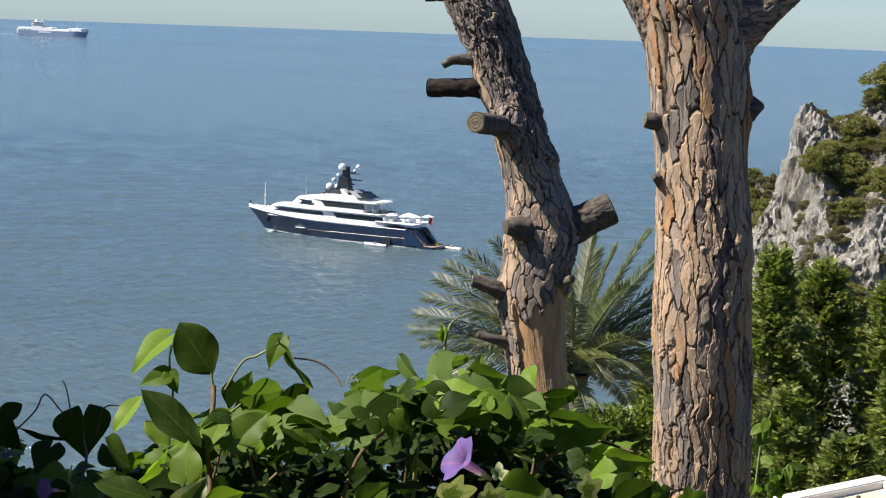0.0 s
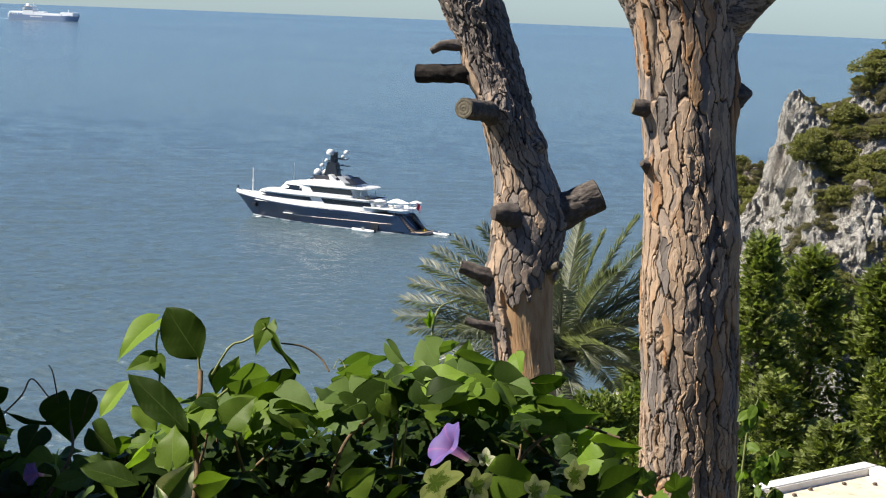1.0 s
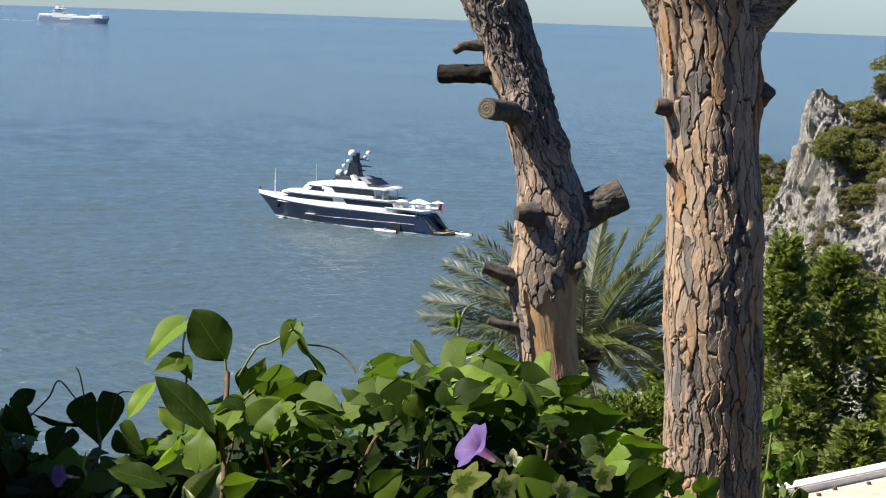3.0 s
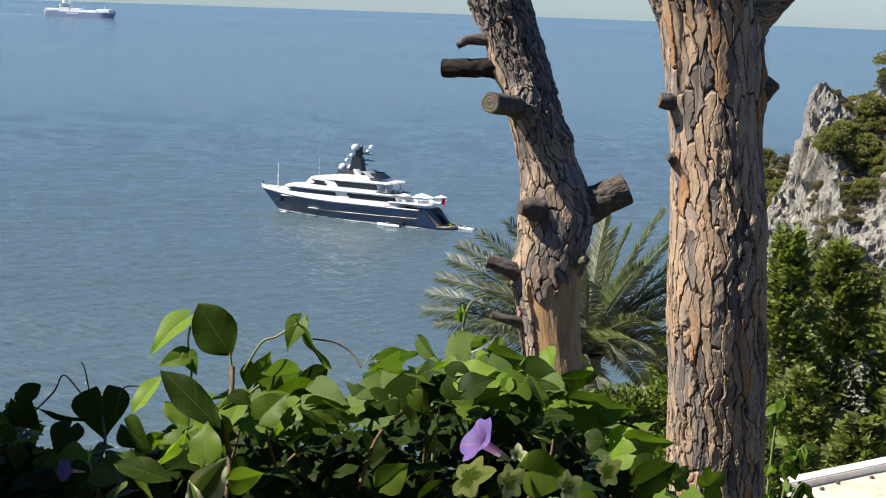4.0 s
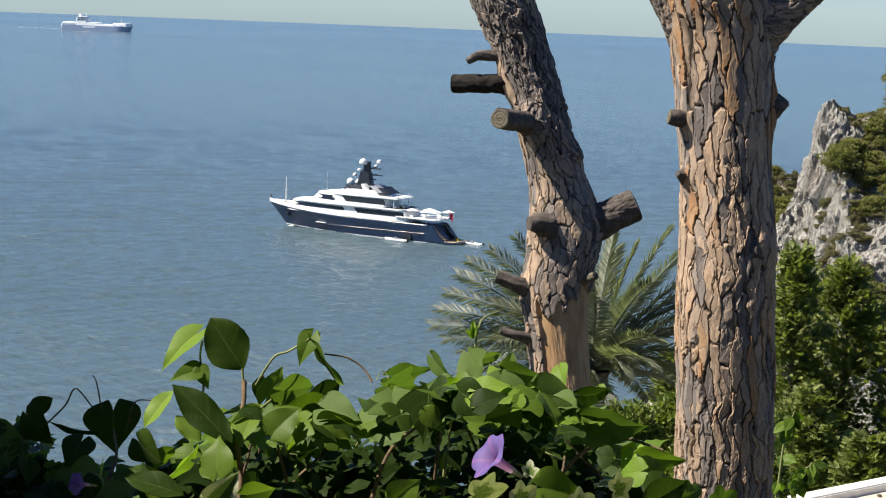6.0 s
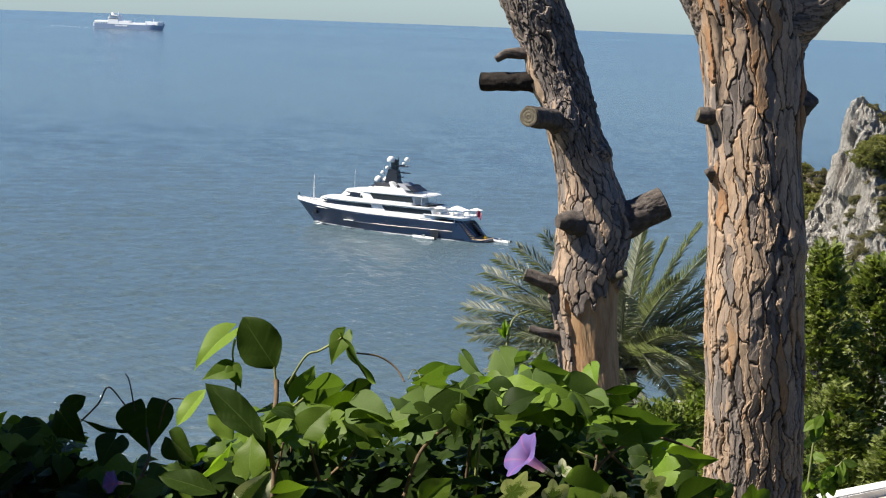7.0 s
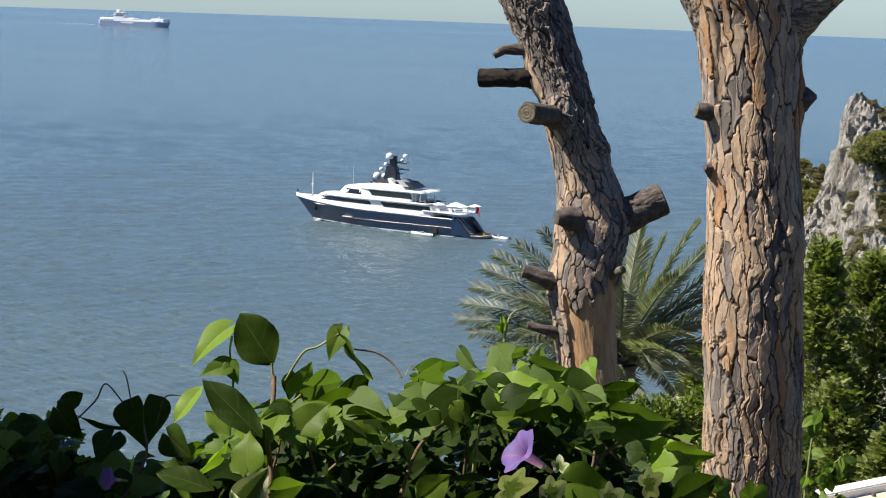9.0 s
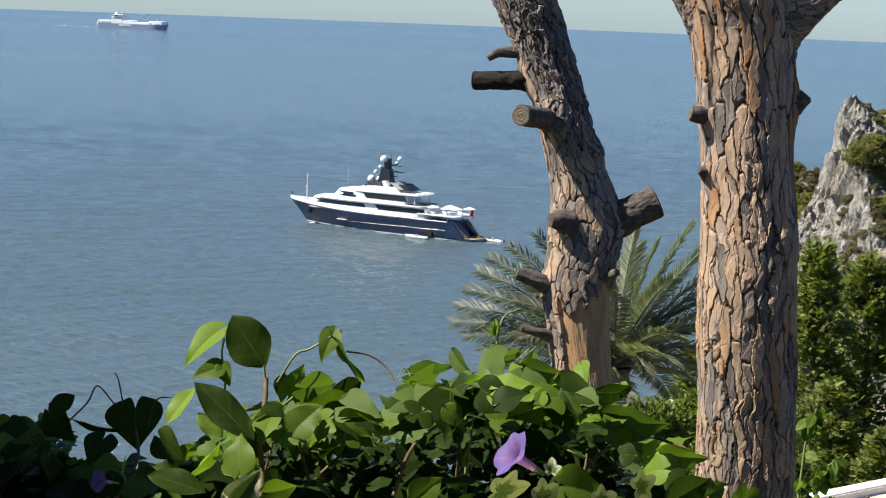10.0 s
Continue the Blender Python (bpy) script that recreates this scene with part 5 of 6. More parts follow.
# ---- flat roof terrace of the house below ----
def build_lower_house():
    plaster = Nodes("pale roof screed")
    c = plaster.ramp(plaster.noise(1.3, 7, 0.65), (0.3, (0.50, 0.42, 0.31)), (0.6, (0.66, 0.58, 0.46)), (0.8, (0.72, 0.67, 0.58)))
    stains = plaster.ramp(plaster.noise(5, 6, 0.75), (0.32, (0.55, 0.45, 0.34)), (0.46, (1, 1, 1)))
    roof_mat = plaster.done(plaster.mix(0.7, c, stains, "MULTIPLY"), 0.9, 0, 0.2)
    lime = plain("white limewash", (0.74, 0.72, 0.68), 0.85, 0, 0.1, 4)
    a, b = Vector((4.45, 22.2, 0)), Vector((5.93, 23.37, 0))
    along = (b - a).normalized()
    turn = math.degrees(math.atan2(along.y, along.x))
    h = thing("lower_house", "white house with a pale flat roof terrace", "house", (b.x, b.y, 83.80), turn=turn)
    part("roof", box(-6.0, 0.0, -5.5, 0.0, -0.25, 0.0, 0.02), roof_mat, h, "sunlit beige roof screed with stains")
    part("kerb", box(-6.2, 0.22, 0.0, 0.24, -0.3, 0.105, 0.018), lime, h, "low white roof kerb")
    part("kerb", box(0.0, 0.22, -5.5, -0.004, -0.3, 0.105, 0.018), lime, h)
    part("wall", box(-6.0, 0.05, -5.3, 0.1, -6.5, -0.31, 0.02), lime, h)
    part("pebble", merge(*[box(x, x + 0.06, y, y + 0.05, 0.0, 0.035, 0.01) for x, y in ((-0.7, -0.18), (-1.3, -0.12), (-0.35, -0.4), (-1.7, -0.2))]), TWIG, h)


build_lower_house()


# ---- the flowering hedge in front ----
def leaf_material(name, dark, light, vein, see=0.3, rim=None, rough=0.42, spec=0.14):
    n = Nodes(name)
    f = n.tree.nodes.new("ShaderNodeMath")
    f.operation = "ADD"
    n.link(n.random(), f.inputs[0])
    n.link(n.island(), f.inputs[1])
    g = n.tree.nodes.new("ShaderNodeMath")
    g.operation = "FRACT"
    n.link(f.outputs[0], g.inputs[0])
    c = n.ramp(g.outputs[0], (0.0, dark), (1.0, light))
    blotch = n.ramp(n.noise(38, 5, 0.65), (0.3, (0.72, 0.75, 0.7)), (0.7, (1.18, 1.14, 1.05)))
    c = n.mix(0.75, c, blotch, "MULTIPLY")
    if rim:
        patchy = n.tree.nodes.new("ShaderNodeMath")
        patchy.operation = "MULTIPLY_ADD"
        n.link(n.noise(55, 3, 0.6), patchy.inputs[0])
        patchy.inputs[1].default_value = 0.9
        n.link(n.attr("rim"), patchy.inputs[2])
        c = n.mix(n.ramp(patchy.outputs[0], (0.98, (0, 0, 0)), (1.06, (1, 1, 1))), c, rim)
    c = n.mix(n.attr("vein"), c, vein)
    n.bump(n.attr("vein"), 0.35, 0.0015)
    mat = n.done(c, rough + 0.06, 0, spec)
    t = n.tree.nodes.new("ShaderNodeBsdfTranslucent")
    n.link(n.mix(1.0, c, (1.5, 1.7, 0.5), "MULTIPLY"), t.inputs[0])
    m = n.tree.nodes.new("ShaderNodeMixShader")
    m.inputs[0].default_value = see
    n.link(n.bsdf.outputs[0], m.inputs[1])
    n.link(t.outputs[0], m.inputs[2])
    n.link(m.outputs[0], n.tree.nodes["Material Output"].inputs[0])
    return mat


LEAVES = {
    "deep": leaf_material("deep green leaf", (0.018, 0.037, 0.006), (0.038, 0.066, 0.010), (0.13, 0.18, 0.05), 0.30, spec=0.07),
    # leaf green darkened to stand in for shade inside and low in the hedge
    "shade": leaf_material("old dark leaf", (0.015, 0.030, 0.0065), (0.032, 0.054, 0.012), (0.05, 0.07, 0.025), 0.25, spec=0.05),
    "green": leaf_material("soft green leaf", (0.072, 0.122, 0.030), (0.112, 0.172, 0.044), (0.17, 0.23, 0.09), 0.30, rough=0.55),
    "fresh": leaf_material("fresh green leaf", (0.080, 0.136, 0.016), (0.130, 0.198, 0.028), (0.19, 0.28, 0.07), 0.35),
    "bright": leaf_material("young yellow-green leaf", (0.15, 0.25, 0.03), (0.22, 0.33, 0.05), (0.30, 0.40, 0.10), 0.42),
    "cream": leaf_material("variegated leaf", (0.09, 0.15, 0.035), (0.13, 0.20, 0.05), (0.28, 0.32, 0.16), 0.12, (0.50, 0.52, 0.34)),
}


HEART = ((0, 0.06, 0.14, 0.24, 0.36, 0.5, 0.64, 0.78, 0.89, 1), (0.26, 0.40, 0.46, 0.475, 0.43, 0.345, 0.245, 0.145, 0.065, 0))
OVAL = ((0, 0.08, 0.2, 0.35, 0.5, 0.65, 0.78, 0.89, 0.96, 1), (0.03, 0.12, 0.235, 0.32, 0.345, 0.315, 0.235, 0.135, 0.055, 0))


def half_width(kind, t):
    """Half the blade's width at the fraction t of its length."""
    if kind == "heart":
        return float(np.interp(t, *HEART))
    if kind == "lobed":
        return 0.47 * math.exp(-((t - 0.20) / 0.17) ** 2) + 0.22 * math.exp(-((t - 0.55) / 0.22) ** 2) + 0.10 * (1 - t)
    return float(np.interp(t, *OVAL))


def spike(x, c, w):
    return max(0.0, 1 - abs(x - c) / w) ** 0.8


def ivy_blade(seed, n=40, rings=4):
    """A five-pointed ivy leaf, fanned out from its foot."""
    rng = random.Random(seed)
    fold, droop, ph = rng.uniform(0.05, 0.3), rng.uniform(0.05, 0.4), rng.uniform(0, 6)
    verts, vein, rim = [], [], []
    for k in range(rings + 1):
        for j in range(n):
            a = 2 * math.pi * j / n - math.pi
            b = abs(a)
            r = (0.29 + 0.31 * spike(b, 0, 0.65) + 0.18 * spike(b, 1.15, 0.55) + 0.08 * spike(b, 2.15, 0.5) - 0.16 * spike(b, math.pi, 0.4)) * max(k, 0.02) / rings
            x, y = math.sin(a) * r, 0.36 + math.cos(a) * r
            verts.append((x, y, fold * abs(x) - droop * (y - 0.3) ** 2 + 0.02 * math.sin(5 * a + ph) * (k / rings) ** 2))
            vein.append(0.6 if min(b, abs(b - 1.15), abs(b - 2.15)) < 0.08 and 0 < k < rings else 0.0)
            rim.append(k / rings)
    return verts, grid_faces(rings + 1, n, True).tolist(), vein, rim


def leaf_blade(kind, seed, rows=22, across=(-1, -0.86, -0.68, -0.48, -0.28, -0.12, -0.03, 0, 0.03, 0.12, 0.28, 0.48, 0.68, 0.86, 1)):
    """A unit leaf: foot at the origin, tip on +y, face on +z; folded along the midrib, waved and drooping."""
    if kind == "ivy":
        return ivy_blade(seed, 40, 4) if rows > 10 else ivy_blade(seed, 20, 2)
    rng = random.Random(seed)
    fold, droop, wave, ph, bend = rng.uniform(0.08, 0.38), rng.uniform(0.05, 0.35), rng.uniform(0.012, 0.035), rng.uniform(0, 6), rng.uniform(-0.08, 0.08)
    lobe = {"heart": 0.22, "lobed": 0.16}.get(kind, 0.0)
    reach = {"lobed": 0.13}.get(kind, 0.0)
    verts, vein, rim = [], [], []
    for i in range(rows + 1):
        t = i / rows
        hw = half_width(kind, t) * (1 if 0 < i < rows else 0.25 if i == 0 and kind == "oval" else 0.6 if i == 0 else 0.02)
        for c in across:
            x = c * hw * (1 + 0.03 * math.sin(9 * t + ph + (c > 0)))
            y = t - lobe * (1 - t) ** 4 * math.sin(math.pi * min(1, abs(c) * 0.75)) * (1.2 if abs(c) > 0.05 else 0)
            y += reach * c * c * (math.exp(-((t - 0.22) / 0.16) ** 2) + 0.6 * math.exp(-((t - 0.5) / 0.12) ** 2))
            x += bend * y * y
            z = fold * abs(c) * hw - droop * (y - 0.3) ** 2 + wave * math.sin(t * 11 + ph + 2.2 * (c > 0)) * c * c - 0.25 * (c * hw) ** 2
            verts.append((x, y, z))
            side = 0.14 * max(0.0, math.cos((t - 0.22 * abs(c)) * 2 * math.pi * 5)) ** 10 if abs(c) < 0.9 else 0
            vein.append(0.75 * (1 - 0.5 * t) if abs(c) < 0.01 else side)
            rim.append(max(abs(c), 1 - 6 * min(t + 0.1, 1 - t)))
    faces = grid_faces(rows + 1, len(across)).tolist()
    return verts, faces, vein, rim


def leaf_data(kind, key, seed):
    v, f, vein, rim = leaf_blade(kind, seed)
    return mesh_of("leaf", v, f, LEAVES[key], True, {"vein": vein, "rim": rim})


BLADES = {}
HEDGE = thing("flowering_hedge", "leafy hedge of ivy and purple morning glory", "hedge", (-0.1, 2.4, 88.2))
STEM = {"woody": plain("brown stem", (0.13, 0.085, 0.045), 0.85, 0, 0.45, 90), "green": plain("green stem", (0.20, 0.22, 0.07), 0.6, 0, 0.25, 60)}


def leaf(kind, foot, tip, twist=0.0, width=1.0, key="green", seed=None):
    """One leaf of the hedge, from its foot to its tip; twist turns its face from the viewer's side."""
    mid = (Vector(foot) + Vector(tip)) / 2
    if in_hollow(*mid) and key != "cream":
        return None
    rng = random.Random(int(abs(foot[0] * 9973 + tip[2] * 7919) * 10))
    shape = (kind, key, rng.randrange(3))
    if shape not in BLADES:
        BLADES[shape] = leaf_data(kind, key, 700 + len(BLADES))
    foot, tip = Vector(foot), Vector(tip)
    ya = (tip - foot).normalized()
    face = Matrix.Rotation(radians(twist), 3, ya) @ Vector((-0.1, -1, 0.25))
    xa = ya.cross(face).normalized()
    za = xa.cross(ya)
    s = (tip - foot).length
    ob = new("leaf", BLADES[shape])
    ob.parent = HEDGE
    m = Matrix((xa, ya, za)).transposed().to_4x4()
    ob.matrix_basis = Matrix.Translation(foot - HEDGE.location) @ m @ Matrix.Diagonal((s * width, s, s, 1))
    return ob


def vine(points, key, name="stem"):
    me, end, rot = limb_mesh([(*(Vector(p[:3]) - HEDGE.location), p[3]) for p in smooth_line(points)], int(points[0][0] * 1e4) % 97, 10, rough=0.3, material=STEM[key], step=0.004)
    return part(name, me, None, HEDGE)


def smooth_line(points, steps=6):
    pts = [Vector(p) for p in points]
    if len(pts) < 3:
        return [tuple(p) for p in pts]
    ext = [pts[0] * 2 - pts[1]] + pts + [pts[-1] * 2 - pts[-2]]
    out = []
    for i in range(1, len(ext) - 2):
        a, b, c, d = ext[i - 1:i + 3]
        for k in range(steps):
            t = k / steps
            out.append(tuple(0.5 * ((2 * b) + (c - a) * t + (2 * a - 5 * b + 4 * c - d) * t * t + (3 * b - a - 3 * c + d) * t**3)))
    return out + [tuple(pts[-1])]


def hedge_leaves():
    leaf('oval', (-0.2940, 2.3145, 89.5065), (-0.3440, 2.3300, 89.5690), -6, 1.12, 'deep')
    leaf('heart', (-0.3652, 2.3596, 89.5420), (-0.4095, 2.3374, 89.4976), 35, 0.7, 'bright')
    leaf('heart', (-0.2072, 2.3209, 89.5537), (-0.2220, 2.3076, 89.5160), 15, 0.78, 'fresh')
    leaf('oval', (-0.2132, 2.3212, 89.5564), (-0.1656, 2.3003, 89.4919), 72, 0.8, 'fresh')
    leaf('oval', (-0.2905, 2.1843, 89.4411), (-0.3720, 2.2175, 89.5067), 28, 0.58, 'deep')
    leaf('heart', (-0.3567, 2.3335, 89.4989), (-0.3935, 2.3237, 89.4860), 25, 0.82, 'fresh')
    leaf('heart', (-0.3538, 2.3337, 89.5004), (-0.3412, 2.3223, 89.4761), -10, 0.82, 'fresh')
    leaf('oval', (-0.3884, 2.3297, 89.4712), (-0.4225, 2.3034, 89.4268), 35, 0.75, 'bright')
    leaf('heart', (-0.4988, 2.4919, 89.4028), (-0.4911, 2.4641, 89.3473), 0, 1.43, 'deep')
    leaf('oval', (-0.6220, 2.4905, 89.3928), (-0.5875, 2.5131, 89.4102), 20, 0.9, 'deep')
    leaf('heart', (-0.6073, 2.4411, 89.4002), (-0.5700, 2.4162, 89.3662), 20, 0.98, 'deep')
    leaf('oval', (-0.5813, 2.4405, 89.3957), (-0.5087, 2.4380, 89.3774), 74, 0.7, 'deep')
    leaf('heart', (-0.2647, 2.3291, 89.4668), (-0.2456, 2.3507, 89.5063), 30, 0.82, 'fresh')
    leaf('oval', (-0.2804, 2.3486, 89.4618), (-0.2734, 2.3606, 89.4901), 20, 1, 'deep')
    leaf('heart', (-0.2429, 2.3108, 89.4807), (-0.2014, 2.3669, 89.4776), 40, 0.82, 'green')
    leaf('oval', (-0.2433, 2.2868, 89.4524), (-0.1769, 2.3207, 89.4644), 30, 0.9, 'fresh')
    leaf('oval', (-0.2150, 2.3085, 89.4635), (-0.1666, 2.3436, 89.4840), 35, 0.9, 'shade')
    leaf('heart', (-0.1821, 2.2494, 89.4745), (-0.1336, 2.2247, 89.4711), -30, 1.07, 'green')
    leaf('lobed', (-0.1105, 2.3125, 89.4928), (-0.0644, 2.3757, 89.4823), 45, 0.9, 'green')
    leaf('lobed', (-0.0979, 2.2822, 89.4924), (-0.0893, 2.2416, 89.4615), -15, 1.07, 'green')
    leaf('lobed', (-0.0500, 2.2530, 89.5007), (-0.0506, 2.2206, 89.4410), -8, 1.02, 'deep')
    leaf('heart', (-0.1033, 2.3928, 89.4896), (-0.0494, 2.4257, 89.4941), 50, 0.74, 'green')
    leaf('heart', (-0.0490, 2.3768, 89.5197), (-0.0204, 2.3490, 89.4943), 40, 0.66, 'green')
    leaf('heart', (-0.0291, 2.2928, 89.4964), (0.0020, 2.3178, 89.5019), 30, 0.82, 'bright')
    leaf('heart', (-0.0362, 2.2923, 89.4925), (-0.0497, 2.2662, 89.4793), 20, 0.82, 'bright')
    leaf('lobed', (-0.0015, 2.3582, 89.5313), (0.0198, 2.3296, 89.5000), 10, 0.9, 'green')
    leaf('heart', (0.0512, 2.3359, 89.5165), (0.0557, 2.3474, 89.5409), 10, 0.9, 'fresh')
    leaf('heart', (0.0176, 2.3771, 89.5221), (0.0464, 2.3938, 89.5260), 50, 0.82, 'green')
    leaf('heart', (0.0513, 2.3357, 89.5150), (0.1104, 2.3187, 89.5087), 48, 0.82, 'green')
    leaf('lobed', (0.0407, 2.2762, 89.5226), (0.0439, 2.2390, 89.4868), -10, 1.07, 'green')
    leaf('lobed', (0.0442, 2.2319, 89.4942), (0.0676, 2.2038, 89.4655), -12, 1.02, 'fresh')
    leaf('lobed', (0.0415, 2.2314, 89.4906), (0.0192, 2.2052, 89.4763), -12, 0.98, 'fresh')
    leaf('heart', (0.0953, 2.2929, 89.4972), (0.1598, 2.2584, 89.4814), 32, 0.98, 'green')
    leaf('heart', (0.1466, 2.2927, 89.4954), (0.1929, 2.3171, 89.4970), 50, 0.82, 'deep')
    leaf('lobed', (0.0932, 2.2327, 89.4995), (0.1010, 2.2030, 89.4597), 0, 1.31, 'deep')
    leaf('heart', (0.1545, 2.2782, 89.4640), (0.2328, 2.2581, 89.4643), 45, 0.94, 'green')
    leaf('heart', (0.1838, 2.2273, 89.4604), (0.2142, 2.1909, 89.4309), 10, 1.07, 'shade')
    leaf('heart', (0.2259, 2.2434, 89.4308), (0.2785, 2.2310, 89.4286), 42, 0.9, 'fresh')
    leaf('heart', (0.2356, 2.1925, 89.4276), (0.1957, 2.1709, 89.4176), 20, 0.98, 'deep')
    leaf('ivy', (0.0769, 2.1217, 89.4265), (0.0776, 2.1332, 89.4515), 20, 1, 'cream')
    leaf('heart', (0.0902, 2.0627, 89.4382), (0.1416, 2.0957, 89.4429), 20, 1.07, 'bright')
    leaf('heart', (0.0895, 2.0427, 89.4396), (0.1417, 2.0342, 89.4359), 15, 1.15, 'fresh')
    leaf('ivy', (0.1684, 2.0809, 89.4238), (0.2026, 2.0994, 89.4407), 30, 1.2, 'cream')
    leaf('ivy', (-0.0051, 2.0019, 89.4361), (0.0530, 2.0270, 89.4426), 50, 1.3, 'cream')
    leaf('ivy', (0.0504, 2.0203, 89.4230), (0.0860, 2.0390, 89.4419), 30, 1.2, 'cream')
    leaf('heart', (-0.2951, 2.0580, 89.3960), (-0.2680, 2.0702, 89.4370), 24, 0.95, 'cream')
    leaf('heart', (-0.2544, 2.0395, 89.4162), (-0.2196, 2.0564, 89.4216), 30, 0.98, 'fresh')
    leaf('oval', (-0.3296, 2.0586, 89.4080), (-0.4015, 2.0692, 89.4263), 40, 0.7, 'deep')
    leaf('oval', (-0.3680, 2.1581, 89.3979), (-0.3276, 2.1797, 89.4373), 70, 0.6, 'bright')
    leaf('oval', (-0.0988, 2.1000, 89.4154), (-0.1443, 2.1310, 89.4648), 25, 0.75, 'shade')
    leaf('heart', (-0.0805, 2.0399, 89.4192), (-0.0523, 2.0592, 89.4420), 10, 0.98, 'fresh')
    leaf('oval', (-0.1343, 2.2250, 89.4440), (-0.1082, 2.2441, 89.4653), 20, 0.7, 'bright')
    leaf('heart', (-0.1527, 2.2047, 89.4426), (-0.1889, 2.1790, 89.4319), 30, 0.98, 'deep')
    leaf('heart', (-0.1705, 2.2050, 89.4455), (-0.1513, 2.1879, 89.4382), 10, 0.98, 'green')
    leaf('heart', (0.2221, 2.0803, 89.4191), (0.2675, 2.1075, 89.4409), 30, 0.98, 'deep')
    leaf('ivy', (0.2579, 2.0997, 89.4135), (0.2862, 2.1184, 89.4317), 20, 1.2, 'fresh')
    leaf('ivy', (0.2947, 2.1181, 89.4006), (0.3325, 2.1292, 89.4221), 20, 1.2, 'fresh')
    leaf('ivy', (0.1176, 2.0007, 89.4278), (0.1504, 2.0186, 89.4406), 20, 1.2, 'cream')
    leaf('heart', (-0.2962, 2.0172, 89.3906), (-0.3056, 2.0273, 89.4185), 30, 0.8, 'cream')
    leaf('heart', (-0.0104, 2.2336, 89.5064), (0.0329, 2.1986, 89.4870), 10, 0.9, 'deep')
    leaf('heart', (0.1200, 2.3760, 89.5145), (0.1272, 2.3489, 89.4937), 20, 0.82, 'bright')
    leaf('heart', (0.1695, 2.3139, 89.5029), (0.1763, 2.2960, 89.4906), 10, 0.9, 'fresh')
    leaf('heart', (-0.0849, 2.2489, 89.4709), (-0.1219, 2.2145, 89.4558), 20, 0.98, 'deep')
    leaf('heart', (-0.2273, 2.2062, 89.4539), (-0.1752, 2.1802, 89.4407), 20, 0.98, 'shade')
    leaf('heart', (-0.2680, 2.2480, 89.4643), (-0.3008, 2.2264, 89.4536), 10, 0.82, 'fresh')
    leaf('heart', (-0.5149, 2.3590, 89.3905), (-0.5300, 2.3265, 89.3597), 10, 1.07, 'deep')
    leaf('heart', (-0.4284, 2.3009, 89.4083), (-0.3939, 2.2737, 89.3864), 10, 0.98, 'deep')
    leaf('oval', (-0.3415, 2.2623, 89.4212), (-0.3743, 2.2825, 89.4508), 40, 0.9, 'fresh')
    vine([(-0.2849, 2.1789, 89.3288, 0.0042), (-0.2825, 2.2167, 89.3836, 0.0039), (-0.2911, 2.2430, 89.4279, 0.0036), (-0.2900, 2.2890, 89.4689, 0.0034), (-0.2927, 2.3122, 89.4906, 0.0041)], 'woody')
    vine([(-0.2923, 2.3106, 89.4790, 0.0022), (-0.2963, 2.3146, 89.5081, 0.0016)], 'green')
    vine([(-0.2866, 2.2420, 89.4209, 0.0022), (-0.2738, 2.2671, 89.4559, 0.0018), (-0.2537, 2.3096, 89.4716, 0.0015)], 'green')
    vine([(-0.3487, 2.3063, 89.4477, 0.0018), (-0.3486, 2.3309, 89.4800, 0.0016), (-0.3559, 2.3458, 89.5146, 0.0015), (-0.3551, 2.3585, 89.5335, 0.0019)], 'green')
    vine([(-0.2778, 2.3117, 89.4868, 0.0015), (-0.2556, 2.3168, 89.5241, 0.0016), (-0.2374, 2.3179, 89.5321, 0.0015), (-0.2086, 2.3204, 89.5507, 0.0013)], 'green')
    vine([(-0.1894, 2.3177, 89.5309, 0.0012), (-0.1604, 2.3271, 89.5256, 0.0012), (-0.1377, 2.3252, 89.5117, 0.0012), (-0.1254, 2.3130, 89.4967, 0.0012)], 'woody')
    vine([(-0.1734, 2.3132, 89.4979, 0.0013), (-0.1890, 2.3161, 89.5192, 0.0012), (-0.2045, 2.3191, 89.5406, 0.0012)], 'woody')
    vine([(-0.5989, 2.4876, 89.3715, 0.0013), (-0.5689, 2.5021, 89.4035, 0.0013), (-0.5554, 2.5054, 89.4278, 0.0012), (-0.5284, 2.4923, 89.4057, 0.0012)], 'woody')
    vine([(-0.5117, 2.4897, 89.3865, 0.0011), (-0.5232, 2.4967, 89.4375, 0.0010), (-0.5300, 2.4984, 89.4499, 0.0008)], 'woody')
    vine([(-0.4700, 2.4394, 89.3881, 0.0012), (-0.4597, 2.4446, 89.4256, 0.0011), (-0.4340, 2.4451, 89.4296, 0.0009)], 'woody')
    vine([(0.0055, 2.3770, 89.5217, 0.0017), (0.0089, 2.3910, 89.5499, 0.0015), (0.0158, 2.4040, 89.5710, 0.0012), (0.0385, 2.4253, 89.5790, 0.0010)], 'green')
    vine([(-0.1032, 2.3125, 89.4931, 0.0009), (-0.1063, 2.3241, 89.5040, 0.0008), (-0.1140, 2.3251, 89.5111, 0.0007), (-0.1204, 2.3134, 89.4998, 0.0007)], 'green')
    vine([(0.1041, 2.1399, 89.4120, 0.0021), (0.1182, 2.1622, 89.4277, 0.0017), (0.1220, 2.1844, 89.4421, 0.0014)], 'woody')
    vine([(0.0956, 2.1459, 89.4560, 0.0015), (0.1061, 2.1453, 89.4516, 0.0015), (0.1190, 2.1643, 89.4429, 0.0015)], 'green')
